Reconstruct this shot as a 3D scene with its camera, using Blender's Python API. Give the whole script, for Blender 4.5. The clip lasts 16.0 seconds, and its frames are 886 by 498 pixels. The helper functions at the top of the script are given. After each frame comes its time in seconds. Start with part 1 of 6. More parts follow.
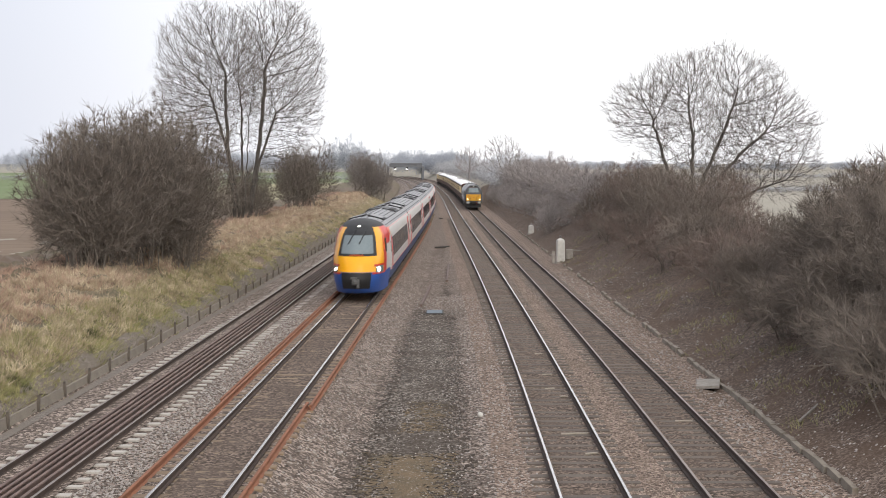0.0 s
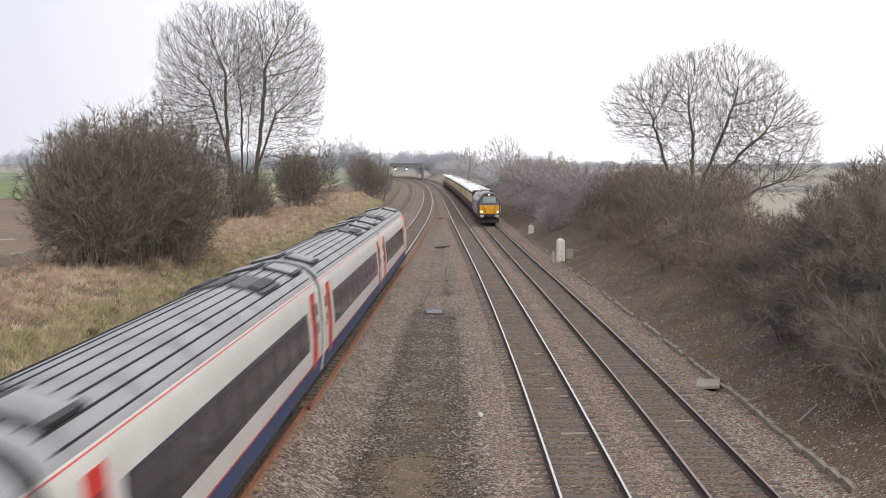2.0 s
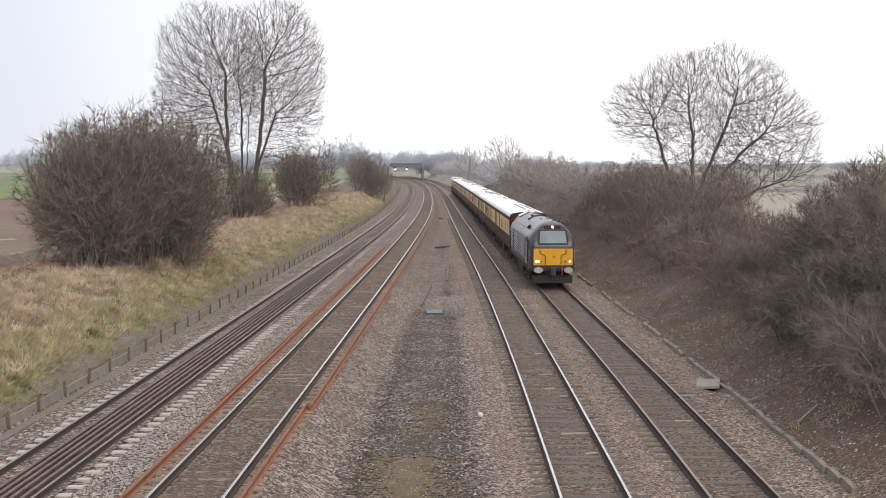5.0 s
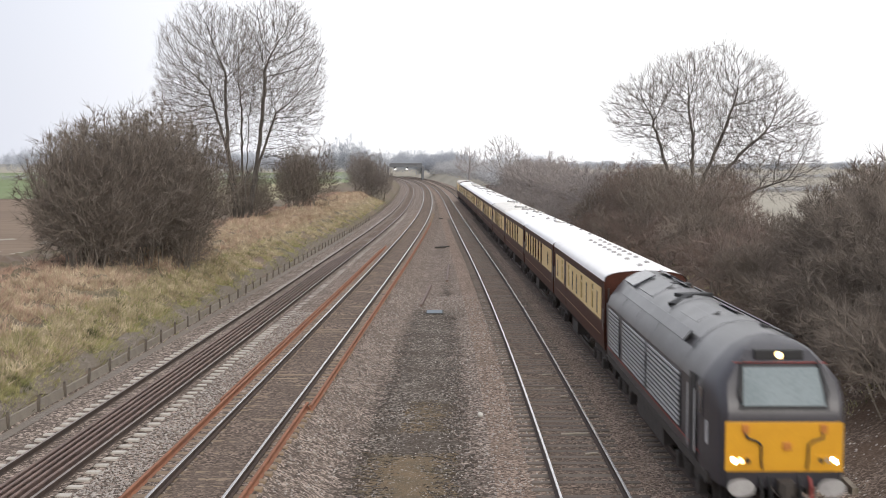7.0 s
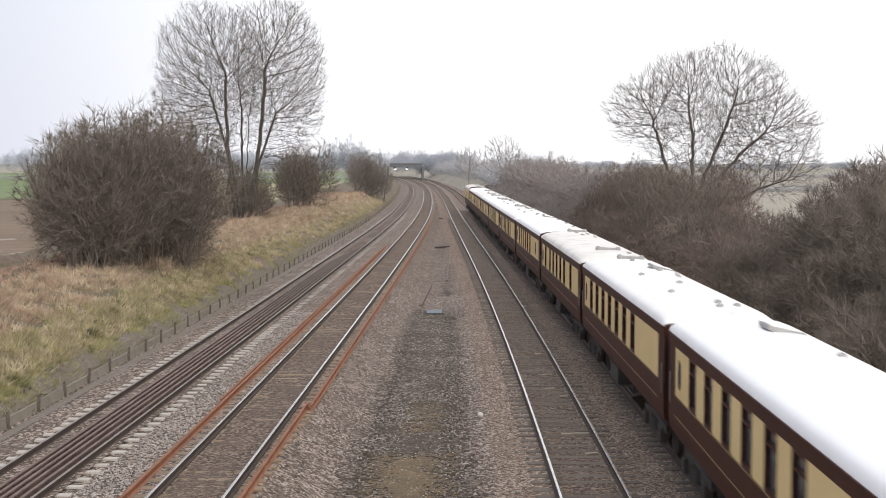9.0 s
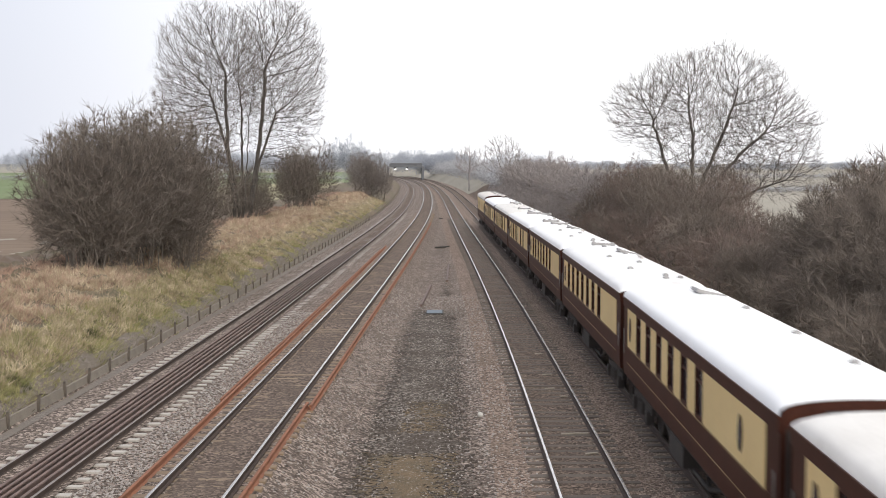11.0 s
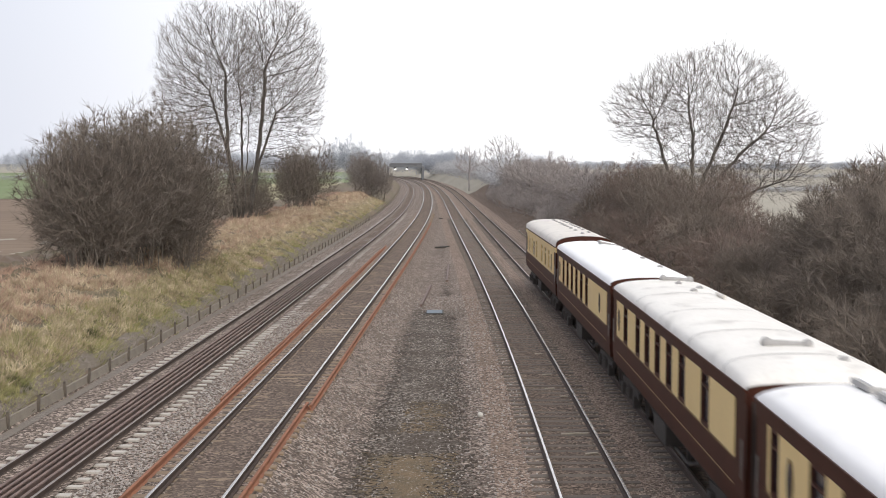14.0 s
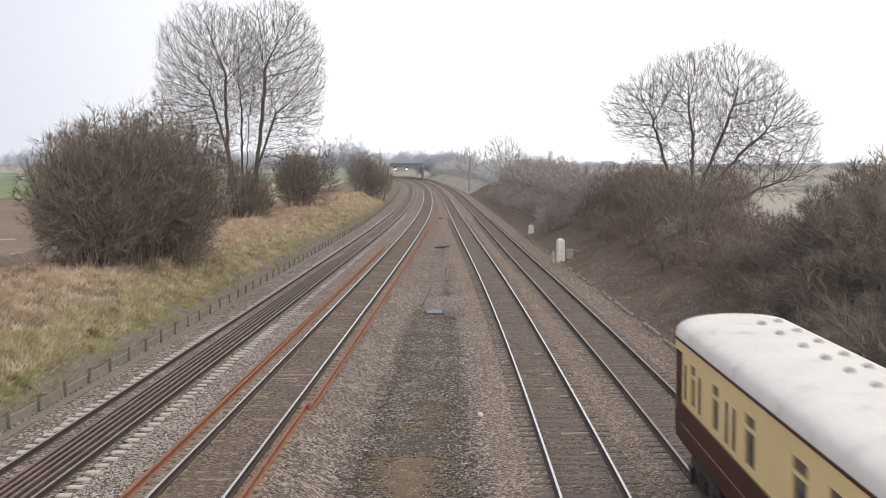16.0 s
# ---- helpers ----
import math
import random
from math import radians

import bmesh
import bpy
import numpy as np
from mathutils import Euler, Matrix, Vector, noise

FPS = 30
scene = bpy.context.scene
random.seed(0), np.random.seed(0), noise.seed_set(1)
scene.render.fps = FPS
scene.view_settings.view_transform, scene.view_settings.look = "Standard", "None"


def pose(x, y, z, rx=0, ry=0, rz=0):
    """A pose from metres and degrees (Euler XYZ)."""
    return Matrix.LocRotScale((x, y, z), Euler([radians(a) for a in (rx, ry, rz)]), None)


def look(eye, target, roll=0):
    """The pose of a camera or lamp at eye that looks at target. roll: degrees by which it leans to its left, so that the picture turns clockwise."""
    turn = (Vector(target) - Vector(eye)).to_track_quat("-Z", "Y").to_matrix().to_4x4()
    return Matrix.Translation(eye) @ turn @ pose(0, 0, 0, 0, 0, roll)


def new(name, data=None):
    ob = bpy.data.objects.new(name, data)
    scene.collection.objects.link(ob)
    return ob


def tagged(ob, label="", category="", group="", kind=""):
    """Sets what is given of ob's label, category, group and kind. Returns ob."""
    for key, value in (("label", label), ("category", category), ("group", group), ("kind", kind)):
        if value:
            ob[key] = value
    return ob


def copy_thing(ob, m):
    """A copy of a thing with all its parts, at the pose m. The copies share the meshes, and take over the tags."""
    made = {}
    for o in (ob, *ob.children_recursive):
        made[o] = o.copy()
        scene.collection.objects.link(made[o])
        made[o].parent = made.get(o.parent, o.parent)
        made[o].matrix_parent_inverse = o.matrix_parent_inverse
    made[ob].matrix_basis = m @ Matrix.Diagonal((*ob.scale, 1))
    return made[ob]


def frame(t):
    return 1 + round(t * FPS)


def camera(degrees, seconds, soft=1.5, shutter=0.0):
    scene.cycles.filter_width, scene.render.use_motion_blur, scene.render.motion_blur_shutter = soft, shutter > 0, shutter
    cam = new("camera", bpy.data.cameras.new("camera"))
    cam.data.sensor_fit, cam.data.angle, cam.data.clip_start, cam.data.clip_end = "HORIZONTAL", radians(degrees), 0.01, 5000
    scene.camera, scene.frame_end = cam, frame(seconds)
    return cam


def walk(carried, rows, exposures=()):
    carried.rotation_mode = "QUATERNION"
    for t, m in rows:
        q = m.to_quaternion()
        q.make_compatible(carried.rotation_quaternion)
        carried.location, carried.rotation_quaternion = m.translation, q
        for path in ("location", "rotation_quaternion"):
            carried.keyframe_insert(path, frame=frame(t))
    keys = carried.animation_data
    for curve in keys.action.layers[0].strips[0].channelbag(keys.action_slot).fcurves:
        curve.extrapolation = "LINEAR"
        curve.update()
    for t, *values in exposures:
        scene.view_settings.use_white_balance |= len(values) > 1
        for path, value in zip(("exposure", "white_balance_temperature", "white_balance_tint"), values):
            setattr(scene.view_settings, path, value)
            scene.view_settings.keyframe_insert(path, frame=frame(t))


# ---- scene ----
# Camera: hand-held height over the parapet of a bridge, standing still
EYE = (0.0, 0.0, 7.25)
cam = camera(36.6, 16.0, 0.9, 0.4)
walk(cam, [(0.0, pose(*EYE, 90 - 3.718, 0, 0)), (16.0, pose(*EYE, 90 - 3.718, 0, 0))], [(0.0, 0.5), (16.0, 0.5)])

# Overcast daylight
world = bpy.data.worlds.new("overcast")
scene.world = world
world.use_nodes = True
wn, wl = world.node_tree.nodes, world.node_tree.links
sky = wn.new("ShaderNodeTexSky")
sky.sky_type, sky.sun_disc = "NISHITA", False
sky.sun_elevation, sky.sun_rotation = radians(30), radians(164)
sky.dust_density, sky.air_density = 6.0, 1.0
veil = wn.new("ShaderNodeMix")
veil.data_type = "RGBA"
veil.inputs["Factor"].default_value = 0.88
veil.inputs["B"].default_value = (9.6, 9.6, 9.85, 1)
wl.new(sky.outputs["Color"], veil.inputs["A"])
# the cloud thins to a cooler grey towards the west
wtc, wxyz, wmr, wmix = wn.new("ShaderNodeTexCoord"), wn.new("ShaderNodeSeparateXYZ"), wn.new("ShaderNodeMapRange"), wn.new("ShaderNodeMix")
wmr.interpolation_type = "SMOOTHSTEP"
wmr.inputs["From Min"].default_value, wmr.inputs["From Max"].default_value = -0.42, 0.02
wmix.data_type, wmix.blend_type = "RGBA", "MULTIPLY"
wmix.inputs["Factor"].default_value = 1.0
wcol = wn.new("ShaderNodeMix")
wcol.data_type = "RGBA"
wcol.inputs["A"].default_value, wcol.inputs["B"].default_value = (0.6, 0.625, 0.69, 1), (1, 1, 1, 1)
wl.new(wtc.outputs["Generated"], wxyz.inputs["Vector"])
wl.new(wxyz.outputs["X"], wmr.inputs["Value"])
wl.new(wmr.outputs["Result"], wcol.inputs["Factor"])
wl.new(veil.outputs["Result"], wmix.inputs["A"])
wl.new(wcol.outputs["Result"], wmix.inputs["B"])
wl.new(wmix.outputs["Result"], wn["Background"].inputs["Color"])
wn["Background"].inputs["Strength"].default_value = 0.1
sun = new("sun", bpy.data.lights.new("sun", "SUN"))
sun.data.energy, sun.data.angle, sun.data.color = 0.8, radians(25), (1.0, 0.96, 0.9)
sun.matrix_world = look((0, 0, 60), (-14, 50, 30))


# ---- materials ----
def mat(name, c1, c2=None, scale=3.0, rough=0.8, bump=0.0, metal=0.0, fine=None, spots=None, emit=None, stretch=None, vary=0.0, gloss=0.5, island=0.0):
    """A surface: two colours mixed by noise at two scales, bump from the fine one."""
    m = bpy.data.materials.new(name)
    m.use_nodes = True
    n, l = m.node_tree.nodes, m.node_tree.links
    b = n["Principled BSDF"]
    b.inputs["Roughness"].default_value, b.inputs["Metallic"].default_value = rough, metal
    b.inputs["Specular IOR Level"].default_value = gloss
    if emit:
        b.inputs["Emission Color"].default_value = (*emit[:3], 1)
        b.inputs["Emission Strength"].default_value = emit[3]
    c2 = c2 or tuple(min(1, v * 0.75) for v in c1)
    tc = n.new("ShaderNodeTexCoord")
    src = tc.outputs["Object"]
    if stretch:
        mp = n.new("ShaderNodeMapping")
        mp.inputs["Scale"].default_value = stretch
        l.new(src, mp.inputs["Vector"])
        src = mp.outputs["Vector"]
    big = n.new("ShaderNodeTexNoise")
    big.inputs["Scale"].default_value, big.inputs["Detail"].default_value = scale, 5
    fin = n.new("ShaderNodeTexNoise")
    fin.inputs["Scale"].default_value, fin.inputs["Detail"].default_value = fine or scale * 14, 3
    l.new(src, big.inputs["Vector"])
    l.new(src, fin.inputs["Vector"])
    add = n.new("ShaderNodeMath")
    add.operation = "ADD"
    l.new(big.outputs["Fac"], add.inputs[0])
    l.new(fin.outputs["Fac"], add.inputs[1])
    fac = add.outputs[0]
    if vary:
        inf = n.new("ShaderNodeObjectInfo")
        mv = n.new("ShaderNodeMath")
        mv.operation, mv.inputs[1].default_value = "MULTIPLY_ADD", vary
        l.new(inf.outputs["Random"], mv.inputs[0])
        l.new(fac, mv.inputs[2])
        fac = mv.outputs[0]
    if island:
        geo = n.new("ShaderNodeNewGeometry")
        mi = n.new("ShaderNodeMath")
        mi.operation, mi.inputs[1].default_value = "MULTIPLY_ADD", island
        l.new(geo.outputs["Random Per Island"], mi.inputs[0])
        l.new(fac, mi.inputs[2])
        fac = mi.outputs[0]
    vary += island
    ramp = n.new("ShaderNodeMapRange")
    ramp.inputs["From Min"].default_value, ramp.inputs["From Max"].default_value = 0.75, 1.25 + vary
    l.new(fac, ramp.inputs["Value"])
    mix = n.new("ShaderNodeMix")
    mix.data_type = "RGBA"
    mix.inputs["A"].default_value, mix.inputs["B"].default_value = (*c1, 1), (*c2, 1)
    l.new(ramp.outputs["Result"], mix.inputs["Factor"])
    out = mix.outputs["Result"]
    if spots:
        col, sscale, lo, hi = spots
        sp = n.new("ShaderNodeTexNoise")
        sp.inputs["Scale"].default_value, sp.inputs["Detail"].default_value = sscale, 4
        l.new(src, sp.inputs["Vector"])
        sr = n.new("ShaderNodeMapRange")
        sr.inputs["From Min"].default_value, sr.inputs["From Max"].default_value = lo, hi
        l.new(sp.outputs["Fac"], sr.inputs["Value"])
        m2 = n.new("ShaderNodeMix")
        m2.data_type = "RGBA"
        m2.inputs["B"].default_value = (*col, 1)
        l.new(sr.outputs["Result"], m2.inputs["Factor"])
        l.new(out, m2.inputs["A"])
        out = m2.outputs["Result"]
    l.new(out, b.inputs["Base Color"])
    if bump:
        bp = n.new("ShaderNodeBump")
        bp.inputs["Strength"].default_value, bp.inputs["Distance"].default_value = min(1.0, bump), 0.05
        l.new(fin.outputs["Fac"], bp.inputs["Height"])
        l.new(bp.outputs["Normal"], b.inputs["Normal"])
    return m


def stones(name, c1, c2, c3, size, dirt, dscale, lo, hi):
    """Loose crushed stone: cells of differing tone with dark joints, and a drift of dirt over it."""
    m = bpy.data.materials.new(name)
    m.use_nodes = True
    n, l = m.node_tree.nodes, m.node_tree.links
    b = n["Principled BSDF"]
    b.inputs["Roughness"].default_value = 0.95
    b.inputs["Specular IOR Level"].default_value = 0.25
    tc = n.new("ShaderNodeTexCoord")
    vo = n.new("ShaderNodeTexVoronoi")
    vo.inputs["Scale"].default_value = 1 / size
    l.new(tc.outputs["Object"], vo.inputs["Vector"])
    sep = n.new("ShaderNodeSeparateColor")
    l.new(vo.outputs["Color"], sep.inputs["Color"])
    cr = n.new("ShaderNodeValToRGB")
    e = cr.color_ramp.elements
    e[0].color, e[1].color = (*c1, 1), (*c3, 1)
    k = e.new(0.55)
    k.color = (*c2, 1)
    l.new(sep.outputs["Red"], cr.inputs["Fac"])
    no = n.new("ShaderNodeTexNoise")
    no.inputs["Scale"].default_value, no.inputs["Detail"].default_value = dscale, 6
    l.new(tc.outputs["Object"], no.inputs["Vector"])
    mr = n.new("ShaderNodeMapRange")
    mr.inputs["From Min"].default_value, mr.inputs["From Max"].default_value = lo, hi
    mr.inputs["To Max"].default_value = 0.85
    l.new(no.outputs["Fac"], mr.inputs["Value"])
    mx = n.new("ShaderNodeMix")
    mx.data_type = "RGBA"
    mx.inputs["B"].default_value = (*dirt, 1)
    l.new(mr.outputs["Result"], mx.inputs["Factor"])
    l.new(cr.outputs["Color"], mx.inputs["A"])
    l.new(mx.outputs["Result"], b.inputs["Base Color"])
    bp = n.new("ShaderNodeBump")
    bp.invert = True
    bp.inputs["Strength"].default_value, bp.inputs["Distance"].default_value = 0.7, size * 0.5
    l.new(vo.outputs["Distance"], bp.inputs["Height"])
    l.new(bp.outputs["Normal"], b.inputs["Normal"])
    return m


M = {}
M["ballast_l"] = stones("grey_ballast", (0.048, 0.037, 0.029), (0.155, 0.120, 0.097), (0.497, 0.406, 0.347), 0.06, (0.120, 0.092, 0.076), 0.5, 0.48, 0.8)
M["ballast_r"] = stones("brown_ballast", (0.059, 0.041, 0.032), (0.207, 0.152, 0.119), (0.468, 0.364, 0.297), 0.06, (0.160, 0.116, 0.086), 0.4, 0.45, 0.85)
M["four_foot"] = stones("oily_ballast", (0.042, 0.031, 0.024), (0.137, 0.102, 0.080), (0.315, 0.237, 0.189), 0.06, (0.118, 0.087, 0.067), 0.7, 0.4, 0.75)
M["cess"] = stones("gritty_soil", (0.032, 0.026, 0.021), (0.092, 0.073, 0.058), (0.386, 0.339, 0.295), 0.06, (0.072, 0.055, 0.042), 0.6, 0.4, 0.66)
M["verge"] = stones("verge_soil", (0.085, 0.07, 0.058), (0.17, 0.142, 0.115), (0.31, 0.265, 0.225), 0.05, (0.17, 0.142, 0.11), 0.8, 0.35, 0.6)
M["dust"] = stones("dusty_grit", (0.13, 0.112, 0.096), (0.2, 0.175, 0.15), (0.33, 0.29, 0.255), 0.04, (0.21, 0.18, 0.15), 0.7, 0.35, 0.6)
M["moss"] = mat("mossy_soil", (0.185, 0.125, 0.07), (0.1, 0.078, 0.045), 1.2, 0.95, 0.8, fine=22, spots=((0.35, 0.31, 0.27), 14, 0.62, 0.68))
M["bank_grey"] = stones("ash_slope", (0.058, 0.041, 0.031), (0.125, 0.092, 0.071), (0.274, 0.211, 0.173), 0.06, (0.114, 0.076, 0.053), 0.45, 0.42, 0.68)
M["grass_dry"] = mat("dead_grass_ground", (0.19, 0.15, 0.095), (0.085, 0.074, 0.044), 0.9, 0.95, 0.8, fine=7, spots=((0.16, 0.115, 0.085), 0.16, 0.48, 0.6))
# paled towards beige-grey: the haze over far fields is in this colour
M["ground"] = mat("haze_pale_pasture", (0.36, 0.325, 0.265), (0.26, 0.24, 0.19), 0.03, 0.95, 0.3, fine=1)
M["field_green"] = mat("winter_crop", (0.13, 0.185, 0.065), (0.18, 0.21, 0.1), 0.03, 0.95, 0.3, fine=1.4)
M["field_brown"] = mat("ploughed_soil", (0.15, 0.1, 0.065), (0.21, 0.15, 0.1), 0.06, 0.95, 0.5, fine=1.2, stretch=(0.15, 1, 1))
M["field_pale"] = mat("stubble", (0.34, 0.29, 0.18), (0.26, 0.25, 0.13), 0.04, 0.95, 0.3, fine=1.4)
M["rail_top"] = mat("polished_rail", (0.62, 0.6, 0.58), (0.5, 0.48, 0.46), 2, 0.25, metal=1.0)
M["rail_dull"] = mat("dull_rail_head", (0.35, 0.3, 0.27), (0.25, 0.2, 0.17), 2, 0.4, metal=1.0)
M["rail_side"] = mat("rusty_rail_web", (0.075, 0.048, 0.036), (0.045, 0.032, 0.026), 4, 0.85, 0.2)
M["rail_spare"] = mat("weathered_spare_rail", (0.2, 0.135, 0.112), (0.11, 0.077, 0.066), 2, 0.7, 0.2)
M["rail_orange"] = mat("fresh_rust_rail", (0.31, 0.125, 0.062), (0.2, 0.082, 0.045), 2, 0.8, 0.2)
M["concrete_sl"] = mat("concrete_sleeper", (0.55, 0.51, 0.46), (0.38, 0.35, 0.31), 3, 0.9, 0.2, vary=0.2)
M["sleeper_dirty"] = mat("grimy_sleeper", (0.1, 0.08, 0.067), (0.16, 0.132, 0.11), 2, 0.9, 0.3, vary=0.8)
M["sleeper_tan"] = mat("tan_sleeper", (0.30, 0.22, 0.14), (0.19, 0.14, 0.1), 2, 0.9, 0.3, vary=0.5)
M["board"] = mat("weathered_board", (0.3, 0.262, 0.215), (0.18, 0.155, 0.125), 2, 0.9, 0.3, vary=0.3)
M["board_pale"] = mat("bleached_timber", (0.4, 0.35, 0.285), (0.26, 0.22, 0.175), 4, 0.9, 0.3)
M["post_wood"] = mat("dark_post", (0.15, 0.125, 0.1), (0.08, 0.066, 0.055), 5, 0.9, 0.3)
M["concrete"] = mat("old_concrete", (0.38, 0.35, 0.31), (0.25, 0.22, 0.19), 4, 0.9, 0.3)
M["kerb"] = mat("stained_concrete_kerb", (0.33, 0.29, 0.235), (0.19, 0.16, 0.125), 2.5, 0.9, 0.3, vary=0.4, spots=((0.12, 0.1, 0.07), 1.2, 0.55, 0.68))
M["bark"] = mat("grey_bark", (0.13, 0.115, 0.1), (0.065, 0.058, 0.05), 2, 0.95, 0.4)
M["thorn_bark"] = mat("lichened_thorn_bark", (0.27, 0.235, 0.195), (0.12, 0.1, 0.082), 1.2, 0.95, 0.3)
M["twig"] = mat("fine_twigs", (0.2, 0.165, 0.145), (0.14, 0.115, 0.1), 2, 0.95)
M["bush"] = mat("hawthorn_twigs", (0.25, 0.207, 0.172), (0.085, 0.07, 0.059), 0.5, 0.95, vary=0.3, island=0.6)
M["bush_red"] = mat("bramble_stems", (0.275, 0.207, 0.175), (0.11, 0.085, 0.073), 0.5, 0.95, vary=0.3, island=0.5)
# base colour greyed and lightened: the haze of distance is painted in
M["far_bush"] = mat("haze_grey_twigs", (0.44, 0.44, 0.45), (0.35, 0.35, 0.36), 0.3, 1.0, vary=0.3)
# paler copy of the hawthorn colour, with haze painted into it
M["bush_far"] = mat("haze_painted_hawthorn", (0.39, 0.35, 0.335), (0.22, 0.198, 0.19), 0.5, 0.95, vary=0.3, island=0.5)
# hawthorn colour greyed halfway, a painted haze for the middle distance
M["bush_mid"] = mat("half_haze_hawthorn", (0.3, 0.262, 0.235), (0.14, 0.122, 0.112), 0.5, 0.95, vary=0.3, island=0.5)
M["loose_stone"] = mat("pale_loose_stone", (0.5, 0.46, 0.42), (0.16, 0.135, 0.12), 0.8, 0.9, fine=20, island=0.7)
M["loose_brown"] = mat("brown_loose_stone", (0.44, 0.36, 0.29), (0.13, 0.1, 0.08), 0.8, 0.9, fine=20, island=0.7)
M["vent"] = mat("grey_vent_paint", (0.4, 0.39, 0.38), (0.27, 0.26, 0.25), 3, 0.6)
# blue-grey of aerial haze, put into the trees' own colour
M["far_wood"] = mat("haze_blue_woodland", (0.41, 0.435, 0.48), (0.35, 0.37, 0.41), 0.05, 1.0, fine=0.4)
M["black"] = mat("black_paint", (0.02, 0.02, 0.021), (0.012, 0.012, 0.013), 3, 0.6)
M["under"] = mat("grimy_underframe", (0.035, 0.031, 0.028), (0.06, 0.05, 0.043), 3, 0.85, 0.2)
M["steel"] = mat("worn_steel", (0.4, 0.39, 0.38), (0.28, 0.26, 0.25), 4, 0.4, metal=0.8)
M["coupler"] = mat("oily_coupler_steel", (0.16, 0.155, 0.15), (0.07, 0.068, 0.066), 6, 0.5, 0.2, metal=0.4)
M["glass"] = mat("dark_window_glass", (0.02, 0.022, 0.028), (0.03, 0.032, 0.04), 0.6, 0.08)
# opaque pale grey: the sky's reflection is painted into the base colour
M["screen"] = mat("sky_pale_glass", (0.2, 0.24, 0.25), (0.15, 0.185, 0.195), 1, 0.06)
M["cream"] = mat("cream_paint", (0.88, 0.67, 0.32), (0.81, 0.605, 0.28), 1.2, 0.35)
M["umber"] = mat("umber_paint", (0.075, 0.026, 0.016), (0.05, 0.018, 0.012), 1.2, 0.5, gloss=0.15)
M["roof_white"] = mat("white_roof_paint", (0.92, 0.91, 0.9), (0.85, 0.84, 0.83), 0.8, 0.5, spots=((0.6, 0.58, 0.56), 1.3, 0.64, 0.85))
M["roof_bright"] = mat("fresh_white_roof_paint", (0.95, 0.95, 0.95), (0.9, 0.9, 0.9), 0.8, 0.45)
M["roof_worn"] = mat("worn_cream_white_roof", (0.84, 0.81, 0.76), (0.74, 0.71, 0.66), 0.8, 0.55, spots=((0.5, 0.47, 0.43), 1.1, 0.58, 0.8))
M["roof_grey"] = mat("greyed_white_roof", (0.74, 0.69, 0.63), (0.62, 0.58, 0.53), 0.8, 0.6, spots=((0.4, 0.37, 0.34), 1.6, 0.6, 0.8))
M["gold"] = mat("gold_lining", (0.3, 0.2, 0.09), None, 5, 0.5)
M["lococ"] = mat("dark_grey_loco_paint", (0.05, 0.047, 0.055), (0.036, 0.034, 0.04), 0.8, 0.35)
M["loco_roof"] = mat("grimy_grey_roof", (0.095, 0.092, 0.096), (0.04, 0.039, 0.041), 1.0, 0.28, spots=((0.018, 0.018, 0.018), 0.6, 0.5, 0.7))
M["silver"] = mat("silver_louvre", (0.52, 0.52, 0.53), (0.42, 0.42, 0.43), 3, 0.45)
M["yellow"] = mat("warning_yellow", (0.66, 0.33, 0.012), (0.58, 0.28, 0.01), 2, 0.45)
M["maroon"] = mat("maroon_line", (0.32, 0.06, 0.05), None, 5, 0.4)
M["m_white"] = mat("offwhite_bodyside", (0.68, 0.66, 0.62), (0.58, 0.56, 0.52), 0.8, 0.35)
M["m_roof"] = mat("grey_ribbed_roof", (0.34, 0.34, 0.35), (0.25, 0.25, 0.26), 0.7, 0.5, spots=((0.14, 0.14, 0.14), 0.9, 0.56, 0.75))
M["m_blue"] = mat("royal_blue_skirt", (0.02, 0.1, 0.42), (0.03, 0.085, 0.3), 1.5, 0.4)
M["m_hatch"] = mat("dark_roof_cover", (0.085, 0.085, 0.088), (0.05, 0.05, 0.052), 1.5, 0.55)
M["m_skirt"] = mat("grimy_blue_skirt", (0.03, 0.07, 0.21), (0.05, 0.06, 0.1), 1.2, 0.5)
M["m_navy"] = mat("navy_window_band", (0.018, 0.02, 0.055), (0.025, 0.027, 0.06), 2, 0.15)
M["m_red"] = mat("signal_red", (0.68, 0.035, 0.025), (0.58, 0.03, 0.02), 2, 0.35)
M["m_orange"] = mat("bright_orange", (0.85, 0.16, 0.02), (0.8, 0.12, 0.02), 2, 0.35)
M["m_yellow"] = mat("golden_yellow_nose", (0.95, 0.45, 0.008), (0.9, 0.39, 0.008), 2, 0.3)
M["socket"] = mat("dull_orange_cover", (0.5, 0.19, 0.03), (0.4, 0.14, 0.025), 4, 0.6)
M["lamp"] = mat("lit_headlamp", (1, 1, 1), None, 3, 0.3, emit=(1, 0.95, 0.88, 9))
M["lamp_warm"] = mat("warm_headlamp", (1, 0.8, 0.5), None, 3, 0.3, emit=(1, 0.62, 0.25, 4))
M["blue_cover"] = mat("blue_grey_lid", (0.1, 0.15, 0.19), (0.065, 0.1, 0.13), 5, 0.5)
M["white_box"] = mat("white_cabinet_paint", (0.68, 0.66, 0.61), (0.5, 0.48, 0.44), 4, 0.6)
M["brick"] = mat("dark_bridge_brick", (0.19, 0.195, 0.205), (0.14, 0.145, 0.155), 1, 0.9)
M["blade"] = mat("dry_grass_blades", (0.6, 0.49, 0.335), (0.21, 0.165, 0.105), 1.1, 0.95, fine=4, island=0.35, spots=((0.66, 0.55, 0.39), 1.5, 0.5, 0.62))
